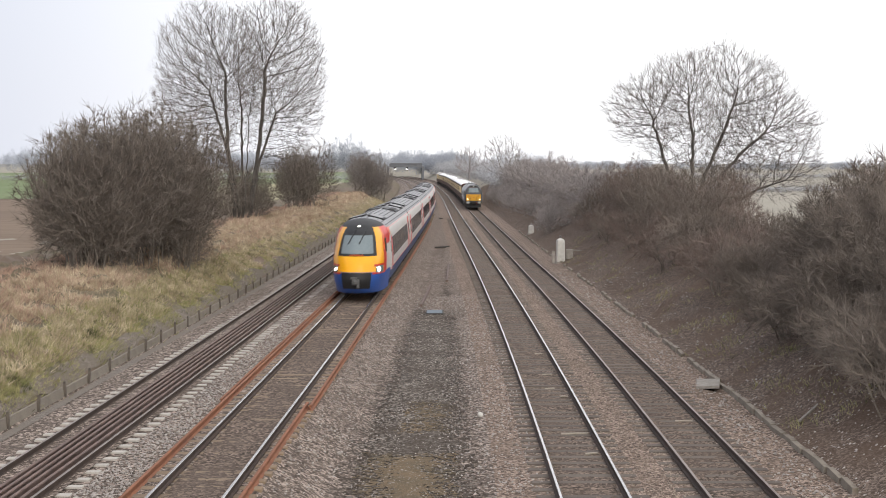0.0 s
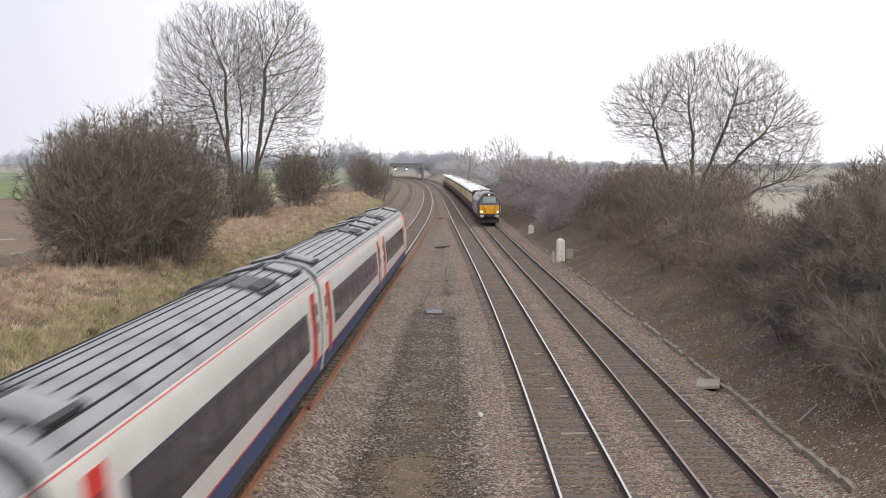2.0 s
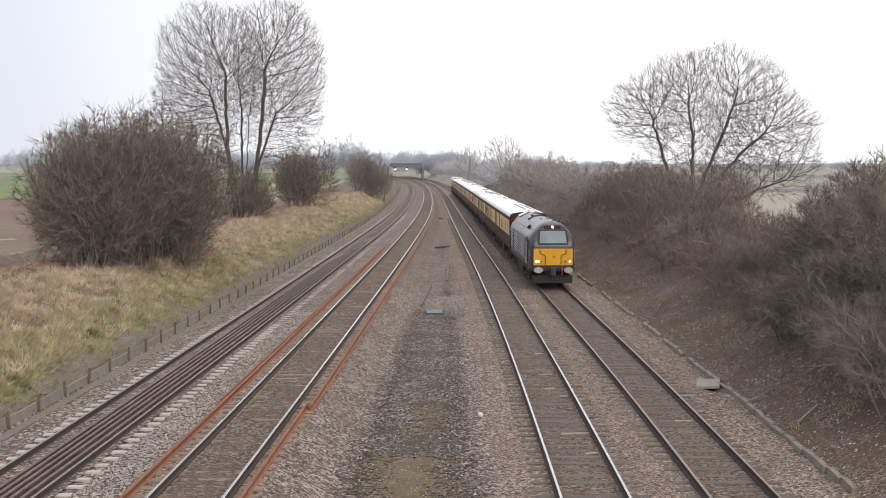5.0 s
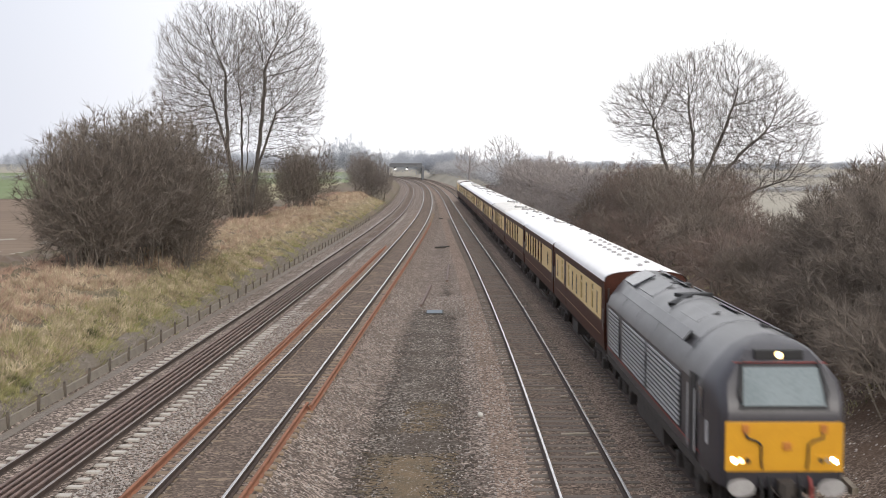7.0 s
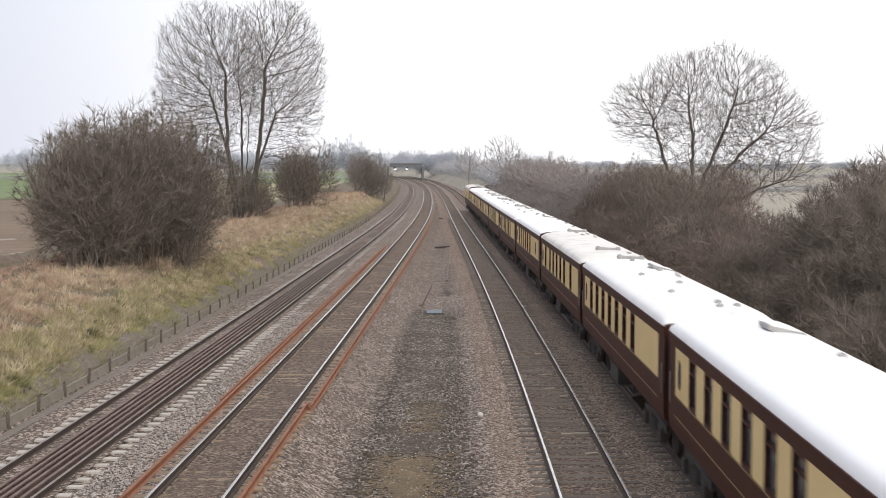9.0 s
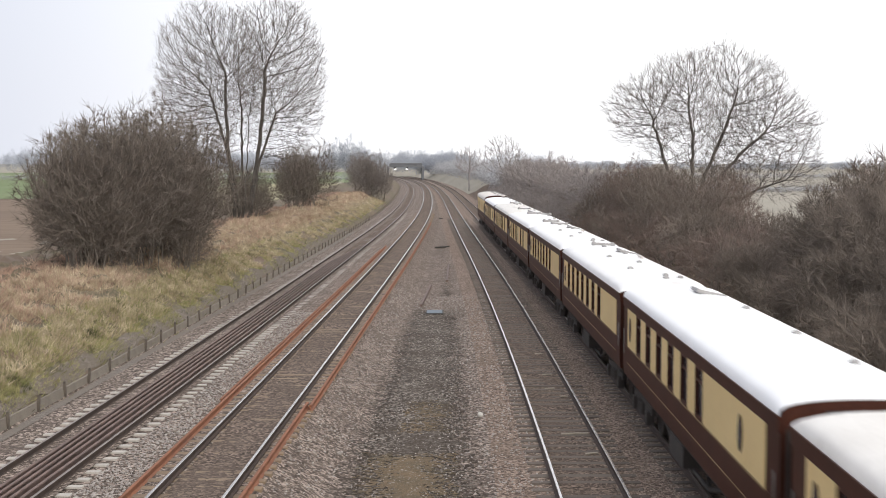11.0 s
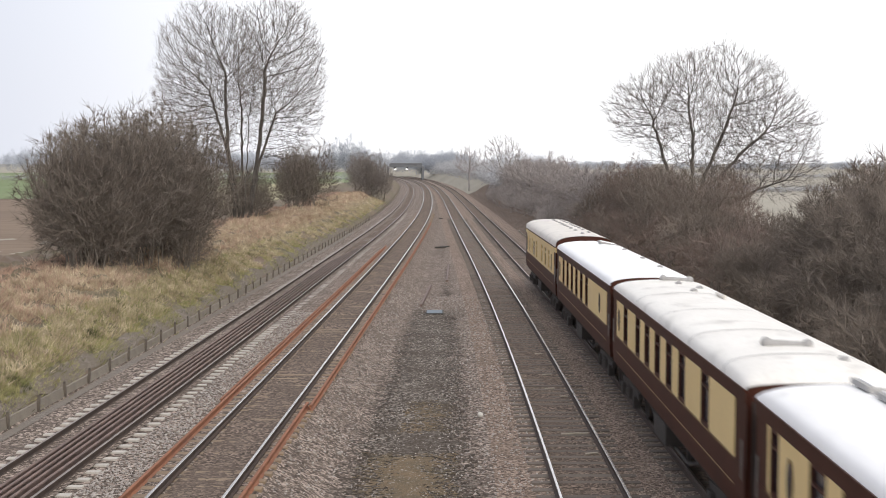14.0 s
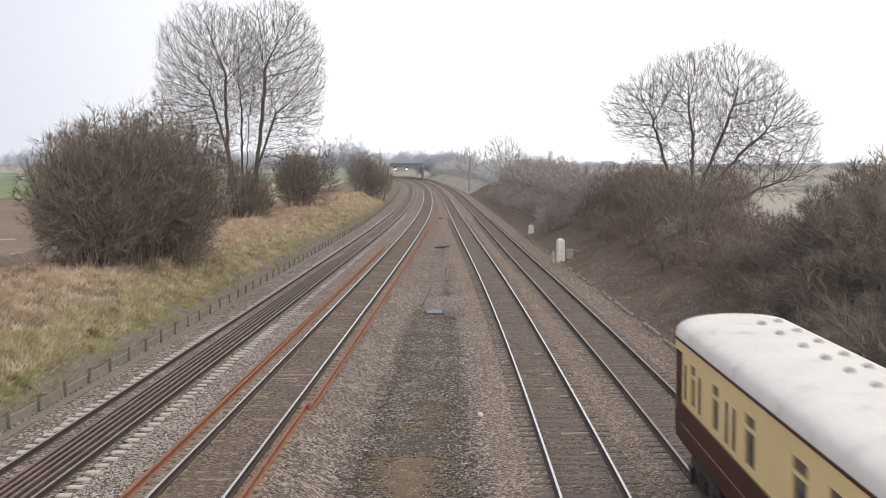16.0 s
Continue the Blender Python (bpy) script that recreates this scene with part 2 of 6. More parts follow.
M["bracken"] = mat("dead_bracken", (0.53, 0.345, 0.255), (0.2, 0.13, 0.1), 1.0, 0.95, fine=4, island=0.35, spots=((0.62, 0.47, 0.36), 1.4, 0.53, 0.63))
M["blade_green"] = mat("green_grass_blades", (0.17, 0.19, 0.055), (0.48, 0.42, 0.22), 1.3, 0.95, fine=4, island=0.4, spots=((0.085, 0.085, 0.034), 1.7, 0.52, 0.64))


fringe_list = ("cess", "moss")
# ---- mesh helpers ----
def fringed(m, name="edge", soft=0.5):
    """Lets a sheet break up into single stones towards its border."""
    n, l = m.node_tree.nodes, m.node_tree.links
    at = n.new("ShaderNodeAttribute")
    at.attribute_name = name
    tc = n.new("ShaderNodeTexCoord")
    vo = n.new("ShaderNodeTexVoronoi")
    vo.inputs["Scale"].default_value = 11
    no = n.new("ShaderNodeTexNoise")
    no.inputs["Scale"].default_value, no.inputs["Detail"].default_value = 0.9, 4
    l.new(tc.outputs["Object"], vo.inputs["Vector"])
    l.new(tc.outputs["Object"], no.inputs["Vector"])
    sep = n.new("ShaderNodeSeparateColor")
    l.new(vo.outputs["Color"], sep.inputs["Color"])
    a1 = n.new("ShaderNodeMath")
    a1.operation, a1.inputs[1].default_value = "MULTIPLY_ADD", soft
    l.new(sep.outputs["Green"], a1.inputs[0])
    l.new(no.outputs["Fac"], a1.inputs[2])
    gt = n.new("ShaderNodeMath")
    gt.operation = "GREATER_THAN"
    l.new(at.outputs["Fac"], gt.inputs[0])
    l.new(a1.outputs[0], gt.inputs[1])
    l.new(gt.outputs[0], n["Principled BSDF"].inputs["Alpha"])
    return m


def part(name, bm, material, parent=None, label="", smooth=False):
    """Links a bmesh as one mesh object, under a thing if one is given."""
    me = bpy.data.meshes.new(name)
    bm.to_mesh(me)
    bm.free()
    return link(name, me, material, parent, label, smooth)


def link(name, me, material, parent=None, label="", smooth=False):
    if not me.materials:
        me.materials.append(material)
    if smooth:
        me.shade_smooth()
    ob = new(name, me)
    if parent is not None:
        ob.parent = parent
    if label:
        ob["label"] = label
    return ob


def empty(name, label, category, group="", m=None):
    e = new(name)
    tagged(e, label, category, group)
    if m is not None:
        e.matrix_basis = m
    return e


def box(bm, c, s, bevel=0.0, rz=0.0, ry=0.0):
    r = bmesh.ops.create_cube(bm, size=1.0, matrix=pose(*c, 0, ry, rz) @ Matrix.Diagonal((*s, 1)))
    if bevel:
        es = list({e for v in r["verts"] for e in v.link_edges})
        bmesh.ops.bevel(bm, geom=es, offset=bevel, segments=2, affect="EDGES", profile=0.7)
    return bm


def boxes(*items):
    bm = bmesh.new()
    for it in items:
        box(bm, *it)
    return bm


def cyl(bm, p0, p1, r0, r1=None, n=16):
    p0, p1 = Vector(p0), Vector(p1)
    d = p1 - p0
    m = Matrix.Translation((p0 + p1) / 2) @ d.to_track_quat("Z", "Y").to_matrix().to_4x4()
    bmesh.ops.create_cone(bm, cap_ends=True, segments=n, radius1=r0, radius2=r0 if r1 is None else r1, depth=d.length, matrix=m)
    return bm


def loft(bm, rings, closed=False, caps=True):
    """Skins rings of equal length; closed: each ring runs round."""
    vs = [[bm.verts.new(p) for p in ring] for ring in rings]
    n = len(vs[0])
    for a, b in zip(vs, vs[1:]):
        for i in range(n if closed else n - 1):
            j = (i + 1) % n
            bm.faces.new((a[i], a[j], b[j], b[i]))
    if caps and closed:
        bm.faces.new(vs[0][::-1])
        bm.faces.new(vs[-1])
    return bm


def slab(bm, outline, y0, y1):
    """A closed outline of (x, z) drawn out from y0 to y1."""
    loft(bm, [[(x, y0, z) for x, z in outline], [(x, y1, z) for x, z in outline]], closed=True)
    bmesh.ops.recalc_face_normals(bm, faces=bm.faces)
    return bm


def mesh_np(name, verts, faces):
    me = bpy.data.meshes.new(name)
    me.from_pydata(verts.tolist() if hasattr(verts, "tolist") else verts, [], faces.tolist() if hasattr(faces, "tolist") else faces)
    return me


# ---- the line of the railway ----
LINE = {
    1: [(-600, -33), (-60, -12.0), (0, -9.7), (25, -8.82), (40, -8.38), (60, -7.88), (80, -7.43), (100, -6.99), (130, -6.4), (160, -6.0), (200, -5.95), (247, -6.4), (324, -7.9), (410, -11), (502, -16.7), (700, -35)],
    2: [(-600, -21), (-60, -7.3), (0, -5.72), (25, -5.08), (40, -4.7), (60, -4.22), (80, -3.76), (100, -3.34), (130, -2.8), (160, -2.45), (200, -2.4), (247, -2.8), (324, -4.2), (410, -7.2), (502, -13), (700, -31)],
    3: [(-600, -5), (-60, 2.1), (0, 2.94), (25, 3.29), (40, 3.35), (60, 3.3), (80, 3.13), (100, 2.88), (130, 2.43), (160, 2.0), (200, 1.5), (273, 0.5), (359, -1.4), (454, -5), (556, -10.8), (700, -23)],
    4: [(-600, -2), (-60, 5.1), (0, 6.12), (25, 6.53), (40, 6.59), (60, 6.5), (80, 6.29), (100, 6.0), (130, 5.62), (160, 5.25), (200, 4.75), (273, 3.65), (359, 1.95), (454, -1.6), (556, -7.3), (700, -19.5)],
}
RAIL_Z = {1: 0.70, 2: 0.70, 3: 0.0, 4: 0.0}
BALLAST = 0.19


def line_x(k, y):
    """Where the middle of line k lies at y."""
    p = np.array(LINE[k], float)
    yy, xx = p[:, 0], p[:, 1]
    s = np.gradient(xx, yy)
    y = np.asarray(y, float)
    i = np.clip(np.searchsorted(yy, y) - 1, 0, len(yy) - 2)
    h = yy[i + 1] - yy[i]
    t = (y - yy[i]) / h
    return ((2 * t**3 - 3 * t**2 + 1) * xx[i] + (t**3 - 2 * t**2 + t) * h * s[i] + (-2 * t**3 + 3 * t**2) * xx[i + 1] + (t**3 - t**2) * h * s[i + 1])


def ground_z(x, y):
    """Height of the bare land: formation, both banks, fields."""
    x, y = np.asarray(x, float), np.asarray(y, float)
    a, b = line_x(1, y), line_x(4, y)
    m2, m3 = line_x(2, y), line_x(3, y)
    zl, zr = 0.70 - BALLAST, -BALLAST
    c = (m2 + m3) / 2
    w = np.maximum((m3 - m2) / 2, 1.5)
    lump = 0.12 * np.sin(x * 0.9 + y * 0.31) * np.sin(y * 0.23 - x * 0.37) + 0.07 * np.sin(x * 2.3 + 1.7 * np.sin(y * 0.7))
    off = np.stack([a - 60, a - 25, a - 7.5, a - 6.3, a - 3.0, a - 2.62, a - 2.55, a - 2.0, m2 + 1.15, m2 + 1.15 + 0.35 * w, c + 0.35 * w, m3 - 0.9, b + 1.9, b + 2.5, b + 3.3, b + 7.5, b + 9.5, b + 60])
    shp = np.ones_like(a)
    zz = np.stack([shp * v for v in (1.7, 1.9, 2.35, 2.25, 0.95, 0.55, 0.42, zl, zl, -0.28, -0.3, zr, zr, -0.32, -0.05, 2.1, 2.5, 2.0)])
    out = np.empty(np.broadcast(x, y).shape)
    xf, of, zf = np.broadcast_to(x, out.shape).ravel(), off.reshape(off.shape[0], -1), zz.reshape(zz.shape[0], -1)
    res = np.empty(xf.size)
    for i in range(xf.size):
        j = i if of.shape[1] > 1 else 0
        res[i] = np.interp(xf[i], of[:, j], zf[:, j])
    out = res.reshape(out.shape)
    rough = np.where((x < a - 3.0) | (x > b + 3.4), 1.0, 0.0)
    return out + rough * lump


def strip(name, left, right, ys, nx, material, lift=0.0, kind="structure", zfun=None, wob=0.0):
    """A sheet lying on the land between two lines x = left(y), x = right(y)."""
    ys = np.asarray(ys, float)
    l, r = left(ys), right(ys)
    u = np.linspace(0, 1, nx)
    X = l[:, None] * (1 - u) + r[:, None] * u
    Y = np.repeat(ys[:, None], nx, 1)
    if wob:
        wv = wob * (np.sin(ys * 0.9) + 0.6 * np.sin(ys * 2.3 + 1))
        X[:, 0] += wv
        X[:, -1] += wob * (np.sin(ys * 1.1 + 2) + 0.6 * np.sin(ys * 2.7))
    Z = (zfun or ground_z)(X, Y) + lift
    v = np.stack([X.ravel(), Y.ravel(), Z.ravel()], 1)
    i = np.arange(len(ys) - 1)[:, None] * nx + np.arange(nx - 1)[None]
    f = np.stack([i, i + 1, i + nx + 1, i + nx], -1).reshape(-1, 4)
    me = mesh_np(name, v, f)
    at = me.attributes.new("edge", "FLOAT", "POINT")
    vv = np.linspace(0, 1, len(ys))[:, None]
    ends = np.minimum(vv, 1 - vv) * (ys[-1] - ys[0])
    e = np.minimum(np.minimum(u, 1 - u)[None] * (r - l)[:, None], ends) / 0.9
    at.data.foreach_set("value", np.clip(e, 0, 2).ravel().astype(np.float32))
    ob = link(name, me, material, smooth=True)
    tagged(ob, kind=kind)
    return ob


YS = np.concatenate([np.arange(-40, 20, 4), np.arange(20, 120, 1.0), np.arange(120, 300, 4), np.arange(300, 680, 10)])

for k in fringe_list:
    fringed(M[k], soft=1.2)
# ---- land ----
yg = np.concatenate([np.linspace(-300, 0, 8), np.arange(10, 130, 2.0), np.arange(130, 700, 12.0), np.array([760, 900, 1200, 1700, 2500, 4000])])
gx = np.concatenate([np.array([-3000, -1500, -700, -300, -150, -90, -60, -45, -36]), np.arange(-30, 30, 1.0), np.array([33, 40, 50, 70, 110, 200, 400, 900, 1600, 3000])])
GX, GY = np.meshgrid(gx, yg)
GYc = np.minimum(GY, 690)
GZ = ground_z(GX, GYc) - np.where((GX > line_x(1, GYc) - 4.2) & (GX < line_x(4, GYc) + 4.2) & (GY < 680), 0.6, 0.16)
gi = np.arange(len(yg) - 1)[:, None] * len(gx) + np.arange(len(gx) - 1)[None]
ground = link("ground", mesh_np("ground", np.stack([GX.ravel(), GY.ravel(), GZ.ravel()], 1), np.stack([gi, gi + 1, gi + len(gx) + 1, gi + len(gx)], -1).reshape(-1, 4)), M["ground"], smooth=True)
tagged(ground, "rough winter pasture and bare soil beside a railway", "ground", kind="structure")

L1, L2, L3, L4 = (lambda y: line_x(1, y)), (lambda y: line_x(2, y)), (lambda y: line_x(3, y)), (lambda y: line_x(4, y))
tagged(strip("ballast_bed_left", lambda y: L1(y) - 2.6, lambda y: L2(y) + 2.0, YS, 64, M["ballast_l"]), "grey crushed-stone ballast under two lines", "ballast")
tagged(strip("ballast_bed_right", lambda y: L3(y) - 2.1, lambda y: L4(y) + 2.85, YS, 20, M["ballast_r"]), "brownish crushed-stone ballast under two lines", "ballast")
tagged(strip("cess_between", lambda y: L2(y) + 2.0, lambda y: L3(y) - 2.1, YS, 12, M["ballast_l"], 0.002), "grey stone between the two pairs of lines", "ballast")
tagged(strip("dirt_path", lambda y: L2(y) + 1.8, lambda y: L3(y) - 1.9, np.arange(20, 69, 0.5), 16, M["cess"], 0.02, wob=0.1), "dark gritty soil with scattered stones between the lines", "soil")
tagged(strip("soil_verge", lambda y: L1(y) - 3.2, lambda y: L1(y) - 2.7, np.arange(20, 130, 0.5), 6, M["verge"], 0.06, wob=0.07), "bare gritty soil along the foot of the bank", "soil")
tagged(strip("dust_path", lambda y: L1(y) - 2.54, lambda y: L1(y) - 2.06, np.arange(20, 130, 1.0), 9, M["dust"], 0.012), "trodden dusty strip beside the edging", "soil")
YT = np.concatenate([np.arange(-40, 22, 4), np.arange(22, 110, 0.14), np.arange(110, 300, 4), np.arange(300, 680, 10)])


def stony(x, y):
    """Stones lying higher in some bays than in others, and sinking over the sleepers."""
    h = np.sin(x * 9.1 + 3 * np.sin(y * 2.7)) * np.sin(y * 7.3 + 2 * np.sin(x * 5.2)) + 0.6 * np.sin(y * 1.1 + x * 2)
    return ground_z(x, y) + 0.013 + 0.008 * h


for k in (1, 2, 3, 4):
    tagged(strip("track_bed", lambda y: line_x(k, y) - 0.62, lambda y: line_x(k, y) + 0.62, YT, 9, M["four_foot"], 0.0, zfun=stony), "oil-darkened ballast between two rails", "ballast")
def tussocks(x, y):
    """Humps of matted grass, half a metre to a metre across."""
    u, v = x + 0.35 * np.sin(y * 1.3), y + 0.5 * np.sin(x * 1.1)
    h = np.maximum(0, np.sin(u * 5.1 + np.sin(v * 0.7) * 2)) * np.maximum(0, np.sin(v * 3.7 + np.sin(u * 1.9) * 2))
    return np.clip((line_x(1, y) - 3.2 - x) / 0.8, 0, 1) * h


def bank_z(x, y):
    return ground_z(x, y) + 0.2 * tussocks(x, y)


YB = np.concatenate([np.arange(-40, 20, 4), np.arange(20, 100, 0.22), np.arange(100, 300, 4), np.arange(300, 680, 10)])
tagged(strip("bank_left", lambda y: L1(y) - 16, lambda y: L1(y) - 2.66, YB, 84, M["grass_dry"], 0.02, zfun=bank_z), "bank of dry rough winter grass", "grass bank")
tagged(strip("bank_right", lambda y: L4(y) + 2.75, lambda y: L4(y) + 14, YS[YS < 320], 36, M["bank_grey"], 0.02), "ashy bare bank under leafless bushes", "bank")
tagged(strip("ploughed_field", lambda y: -90 - 0.4 * y, lambda y: L1(y) - 15.6, np.arange(40, 151, 5.0), 24, M["field_brown"], 0.0), "bare brown ploughed field strip", "field")
tagged(strip("ploughed_field", lambda y: -90 - 0.4 * y, lambda y: L1(y) - 40, np.arange(146, 206, 4.9), 14, M["field_brown"], 0.0), "bare brown ploughed field strip", "field")
tagged(strip("crop_field", lambda y: -120 - y, lambda y: L1(y) - 40, np.arange(201, 331, 12.9), 14, M["field_green"], -0.02), "green winter crop field", "field")
tagged(strip("crop_field", lambda y: -120 - y, lambda y: L1(y) - 15.6, np.arange(326, 681, 12.5), 14, M["field_green"], -0.02), "green winter crop field", "field")
tagged(strip("stubble_field", lambda y: L1(y) - 40, lambda y: L1(y) - 15.6, np.arange(146, 331, 12.0), 8, M["field_pale"], 0.01), "pale stubble field", "field")
for o0, o1 in ((-0.98, -0.8), (0.8, 0.98), (-0.7, -0.28), (0.62, 0.7)):
    tagged(strip("ballast_heap", lambda y: line_x(1, y) + o0, lambda y: line_x(1, y) + o1, YS, 4, M["ballast_l"], 0.052), "ballast heaped over the sleepers beside a rail", "ballast")

# ---- track ----
RAIL = [(-0.07, -0.16), (0.07, -0.16), (0.07, -0.145), (0.012, -0.12), (0.012, -0.045), (0.036, -0.035), (0.036, -0.004), (0.03, 0), (-0.03, 0), (-0.036, -0.004), (-0.036, -0.035), (-0.012, -0.045), (-0.012, -0.12), (-0.07, -0.145)]


def rail(name, xf, zf, ys, head, side, label, group):
    """One rail: a thing with a worn head and a rusty web and foot."""
    e = empty(name, label, "rail", group)
    ys = np.asarray(ys, float)
    xs, zs = xf(ys), zf(ys)
    bm = bmesh.new()
    loft(bm, [[(x + px, y, z + pz) for px, pz in RAIL] for x, y, z in zip(xs, ys, zs)], closed=True)
    bmesh.ops.recalc_face_normals(bm, faces=bm.faces)
    part("web_and_foot", bm, side, e)
    bm = bmesh.new()
    loft(bm, [[(x - 0.033, y, z + 0.001), (x - 0.026, y, z + 0.006), (x + 0.026, y, z + 0.006), (x + 0.033, y, z + 0.001)] for x, y, z in zip(xs, ys, zs)], caps=False)
    part("running_head", bm, head, e, "polished running surface")
    return e


YR = np.concatenate([np.arange(-40, 120, 4.0), np.arange(120, 690, 8)])
for k in (1, 2, 3, 4):
    for s in (-0.752, 0.752):
        rail("rail", lambda y: line_x(k, y) + s, lambda y: 0 * y + RAIL_Z[k], YR, M["rail_dull"] if k in (1, 4) else M["rail_top"], M["rail_side"], "worn steel running rail with a bright head" if k in (2, 3) else "brown steel running rail with a dull head", "running rails")
# rails laid out for renewal, loose on the sleepers
for o in (-0.2, -0.03, 0.15, 0.33, 0.54):
    rail("spare_rail", lambda y: line_x(1, y) + o, lambda y: 0 * y + 0.70, np.arange(-30, 98 + 20 * o, 4.0), M["rail_spare"], M["rail_spare"], "weathered loose rail lying between running rails", "loose rails")
rail("spare_rail", lambda y: line_x(2, y) - 1.30 - 0.0 * y, lambda y: 0 * y + 0.66, np.arange(-30, 110, 4.0), M["rail_orange"], M["rail_orange"], "orange-rusted loose rail lying beside the line", "loose rails")
rail("spare_rail", lambda y: line_x(2, y) - 1.42, lambda y: 0 * y + 0.66, np.arange(37, 104, 4.0), M["rail_orange"], M["rail_orange"], "orange-rusted loose rail lying beside the line", "loose rails")
rail("spare_rail", lambda y: line_x(2, y) + 1.06 + 0.0 * y, lambda y: 0 * y + 0.66, np.arange(-30, 38.5, 3.5), M["rail_orange"], M["rail_orange"], "orange-rusted loose rail ending beside the line", "loose rails")
rail("spare_rail", lambda y: line_x(2, y) + 1.2 + 0.0 * y, lambda y: 0 * y + 0.66, np.arange(36, 150, 4.0), M["rail_orange"], M["rail_orange"], "orange-rusted loose rail lying beside the line", "loose rails")

tagged(strip("moss_patch", lambda y: -1.75 + 0 * y, lambda y: 0.75 + 0 * y, np.arange(36.2, 42.5, 0.25), 12, M["moss"], 0.032, wob=0.1), "patch of brown-green moss on the soil", "moss")
tagged(strip("moss_patch", lambda y: -2.6 + 0 * y, lambda y: 0.9 + 0 * y, np.arange(24, 35.0, 0.25), 14, M["moss"], 0.034, wob=0.1), "patch of brown-green moss on the soil", "moss")

# edging boards along the foot of the left bank
fence = empty("edging_fence", "low weathered board edging with dark posts", "edging fence")
rngf = np.random.default_rng(5)
step = 2.35
for i in range(58):
    y = 22 + step * i
    x0, x1 = float(L1(y)) - 2.58, float(L1(y + step)) - 2.58
    hgt = 0.32 + rngf.uniform(-0.03, 0.03)
    a = math.degrees(math.atan2(x1 - x0, step))
    bm = bmesh.new()
    box(bm, (0, 0, 0), (0.06, step * 1.0, hgt), 0.012)
    bd = part("board", bm, M["board"], fence)
    bd.matrix_basis = pose((x0 + x1) / 2, y + step / 2, 0.42 + hgt / 2 + rngf.uniform(-0.02, 0.02), 0, rngf.uniform(-8, 3), -a)
    bm = bmesh.new()
    box(bm, (0, 0, 0.1), (0.075, 0.075, 0.54 + rngf.uniform(-0.05, 0.1)), 0.015)
    ps = part("post", bm, M["post_wood"], fence)
    ps.matrix_basis = pose(x0 + 0.06, y, 0.53, rngf.uniform(-4, 4), rngf.uniform(-5, 5), -a)

# broken concrete edging along the foot of the right bank
edge = empty("concrete_edging", "broken line of old concrete edging blocks", "edging")
for i in range(110):
    y = 27 + 1.08 * i
    if rngf.random() < (0.06 if y < 62 else 0.4):
        continue
    bm = bmesh.new()
    box(bm, (0, 0, 0), (0.15 + rngf.uniform(-0.02, 0.02), 1.06 + rngf.uniform(-0.1, 0.01), 0.3), 0.012)
    bk = part("edging_block", bm, M["kerb"], edge)
    bk.matrix_basis = pose(float(L4(y)) + 2.72 + rngf.uniform(-0.03, 0.03), y, -0.24 + rngf.uniform(-0.05, 0.03), rngf.uniform(-2, 2), rngf.uniform(-4, 6), rngf.uniform(-2, 2))
slab_ob = part("concrete_slab", boxes(((0, 0, 0), (0.75, 1.5, 0.1), 0.02)), M["concrete"])
slab_ob.matrix_basis = pose(8.85, 44.3, -0.13, 0, -3, -12)
tagged(slab_ob, "weathered concrete slab lying beside the edging", "slab")

# lineside cabinets
def cabinet(x, y, h, w, label):
    e = empty("lineside_cabinet", label, "cabinet", m=pose(x, y, gz0(x, y), 0, 0, 8))
    bm = bmesh.new()
    loft(bm, [[(sx * w / 2 * k, sy * w / 2 * k, z) for sx, sy in ((1, 1), (-1, 1), (-1, -1), (1, -1))] for z, k in ((0.0, 1.04), (h * 0.88, 0.94), (h * 0.94, 0.8), (h, 0.25))], closed=True)
    bmesh.ops.recalc_face_normals(bm, faces=bm.faces)
    bmesh.ops.bevel(bm, geom=list(bm.edges), offset=0.02, segments=2, affect="EDGES")
    part("body", bm, M["white_box"], e)
    bm = bmesh.new()
    cyl(bm, (0, 0, h - 0.03), (0, 0, h + 0.16), 0.035, n=10)
    cyl(bm, (0, 0, h + 0.14), (0, 0, h + 0.2), 0.07, n=10)
    part("finial", bm, M["steel"], e)
    part("door_panel", boxes(((0, -w / 2 * 0.99 - 0.012, h * 0.42), (w * 0.7, 0.025, h * 0.6), 0.008)), M["white_box"], e)
    part("plinth", boxes(((0, 0, 0.02), (w * 1.5, w * 1.5, 0.16), 0.02)), M["concrete"], e)
    return e


def gz0(x, y):
    return float(ground_z(np.array([x]), np.array([y]))[0])


cabinet(8.75, 99.6, 1.82, 0.58, "tall white-painted lineside cabinet with a finial")
cabinet(8.9, 135, 0.95, 0.5, "small white-painted lineside cabinet")
bm = boxes(((0, 0, 0.45), (0.22, 0.22, 1.0), 0.03))
o = part("marker_post", bm, M["concrete"])
o.matrix_basis = pose(8.15, 98.5, gz0(8.15, 98.5))
tagged(o, "short grey concrete marker post", "post")
o = part("junction_box", boxes(((0, 0, 0.35), (0.5, 0.5, 0.7), 0.03), ((0.45, 0, 0.62), (0.9, 0.1, 0.08), 0.01)), M["concrete"])
o.matrix_basis = pose(9.45, 99.8, gz0(9.45, 99.8))
tagged(o, "grey junction box beside the cabinet", "junction box")

# things lying between the lines
lid = empty("trough_lid", "blue-grey metal lid on a low frame", "lid", m=pose(-0.42, 66.5, -0.29))
part("frame", boxes(((0, 0, 0.03), (0.9, 1.5, 0.1), 0.02)), M["under"], lid)
part("cover", boxes(((0, 0, 0.09), (0.78, 1.35, 0.03), 0.01)), M["blue_cover"], lid, "blue-grey steel cover")
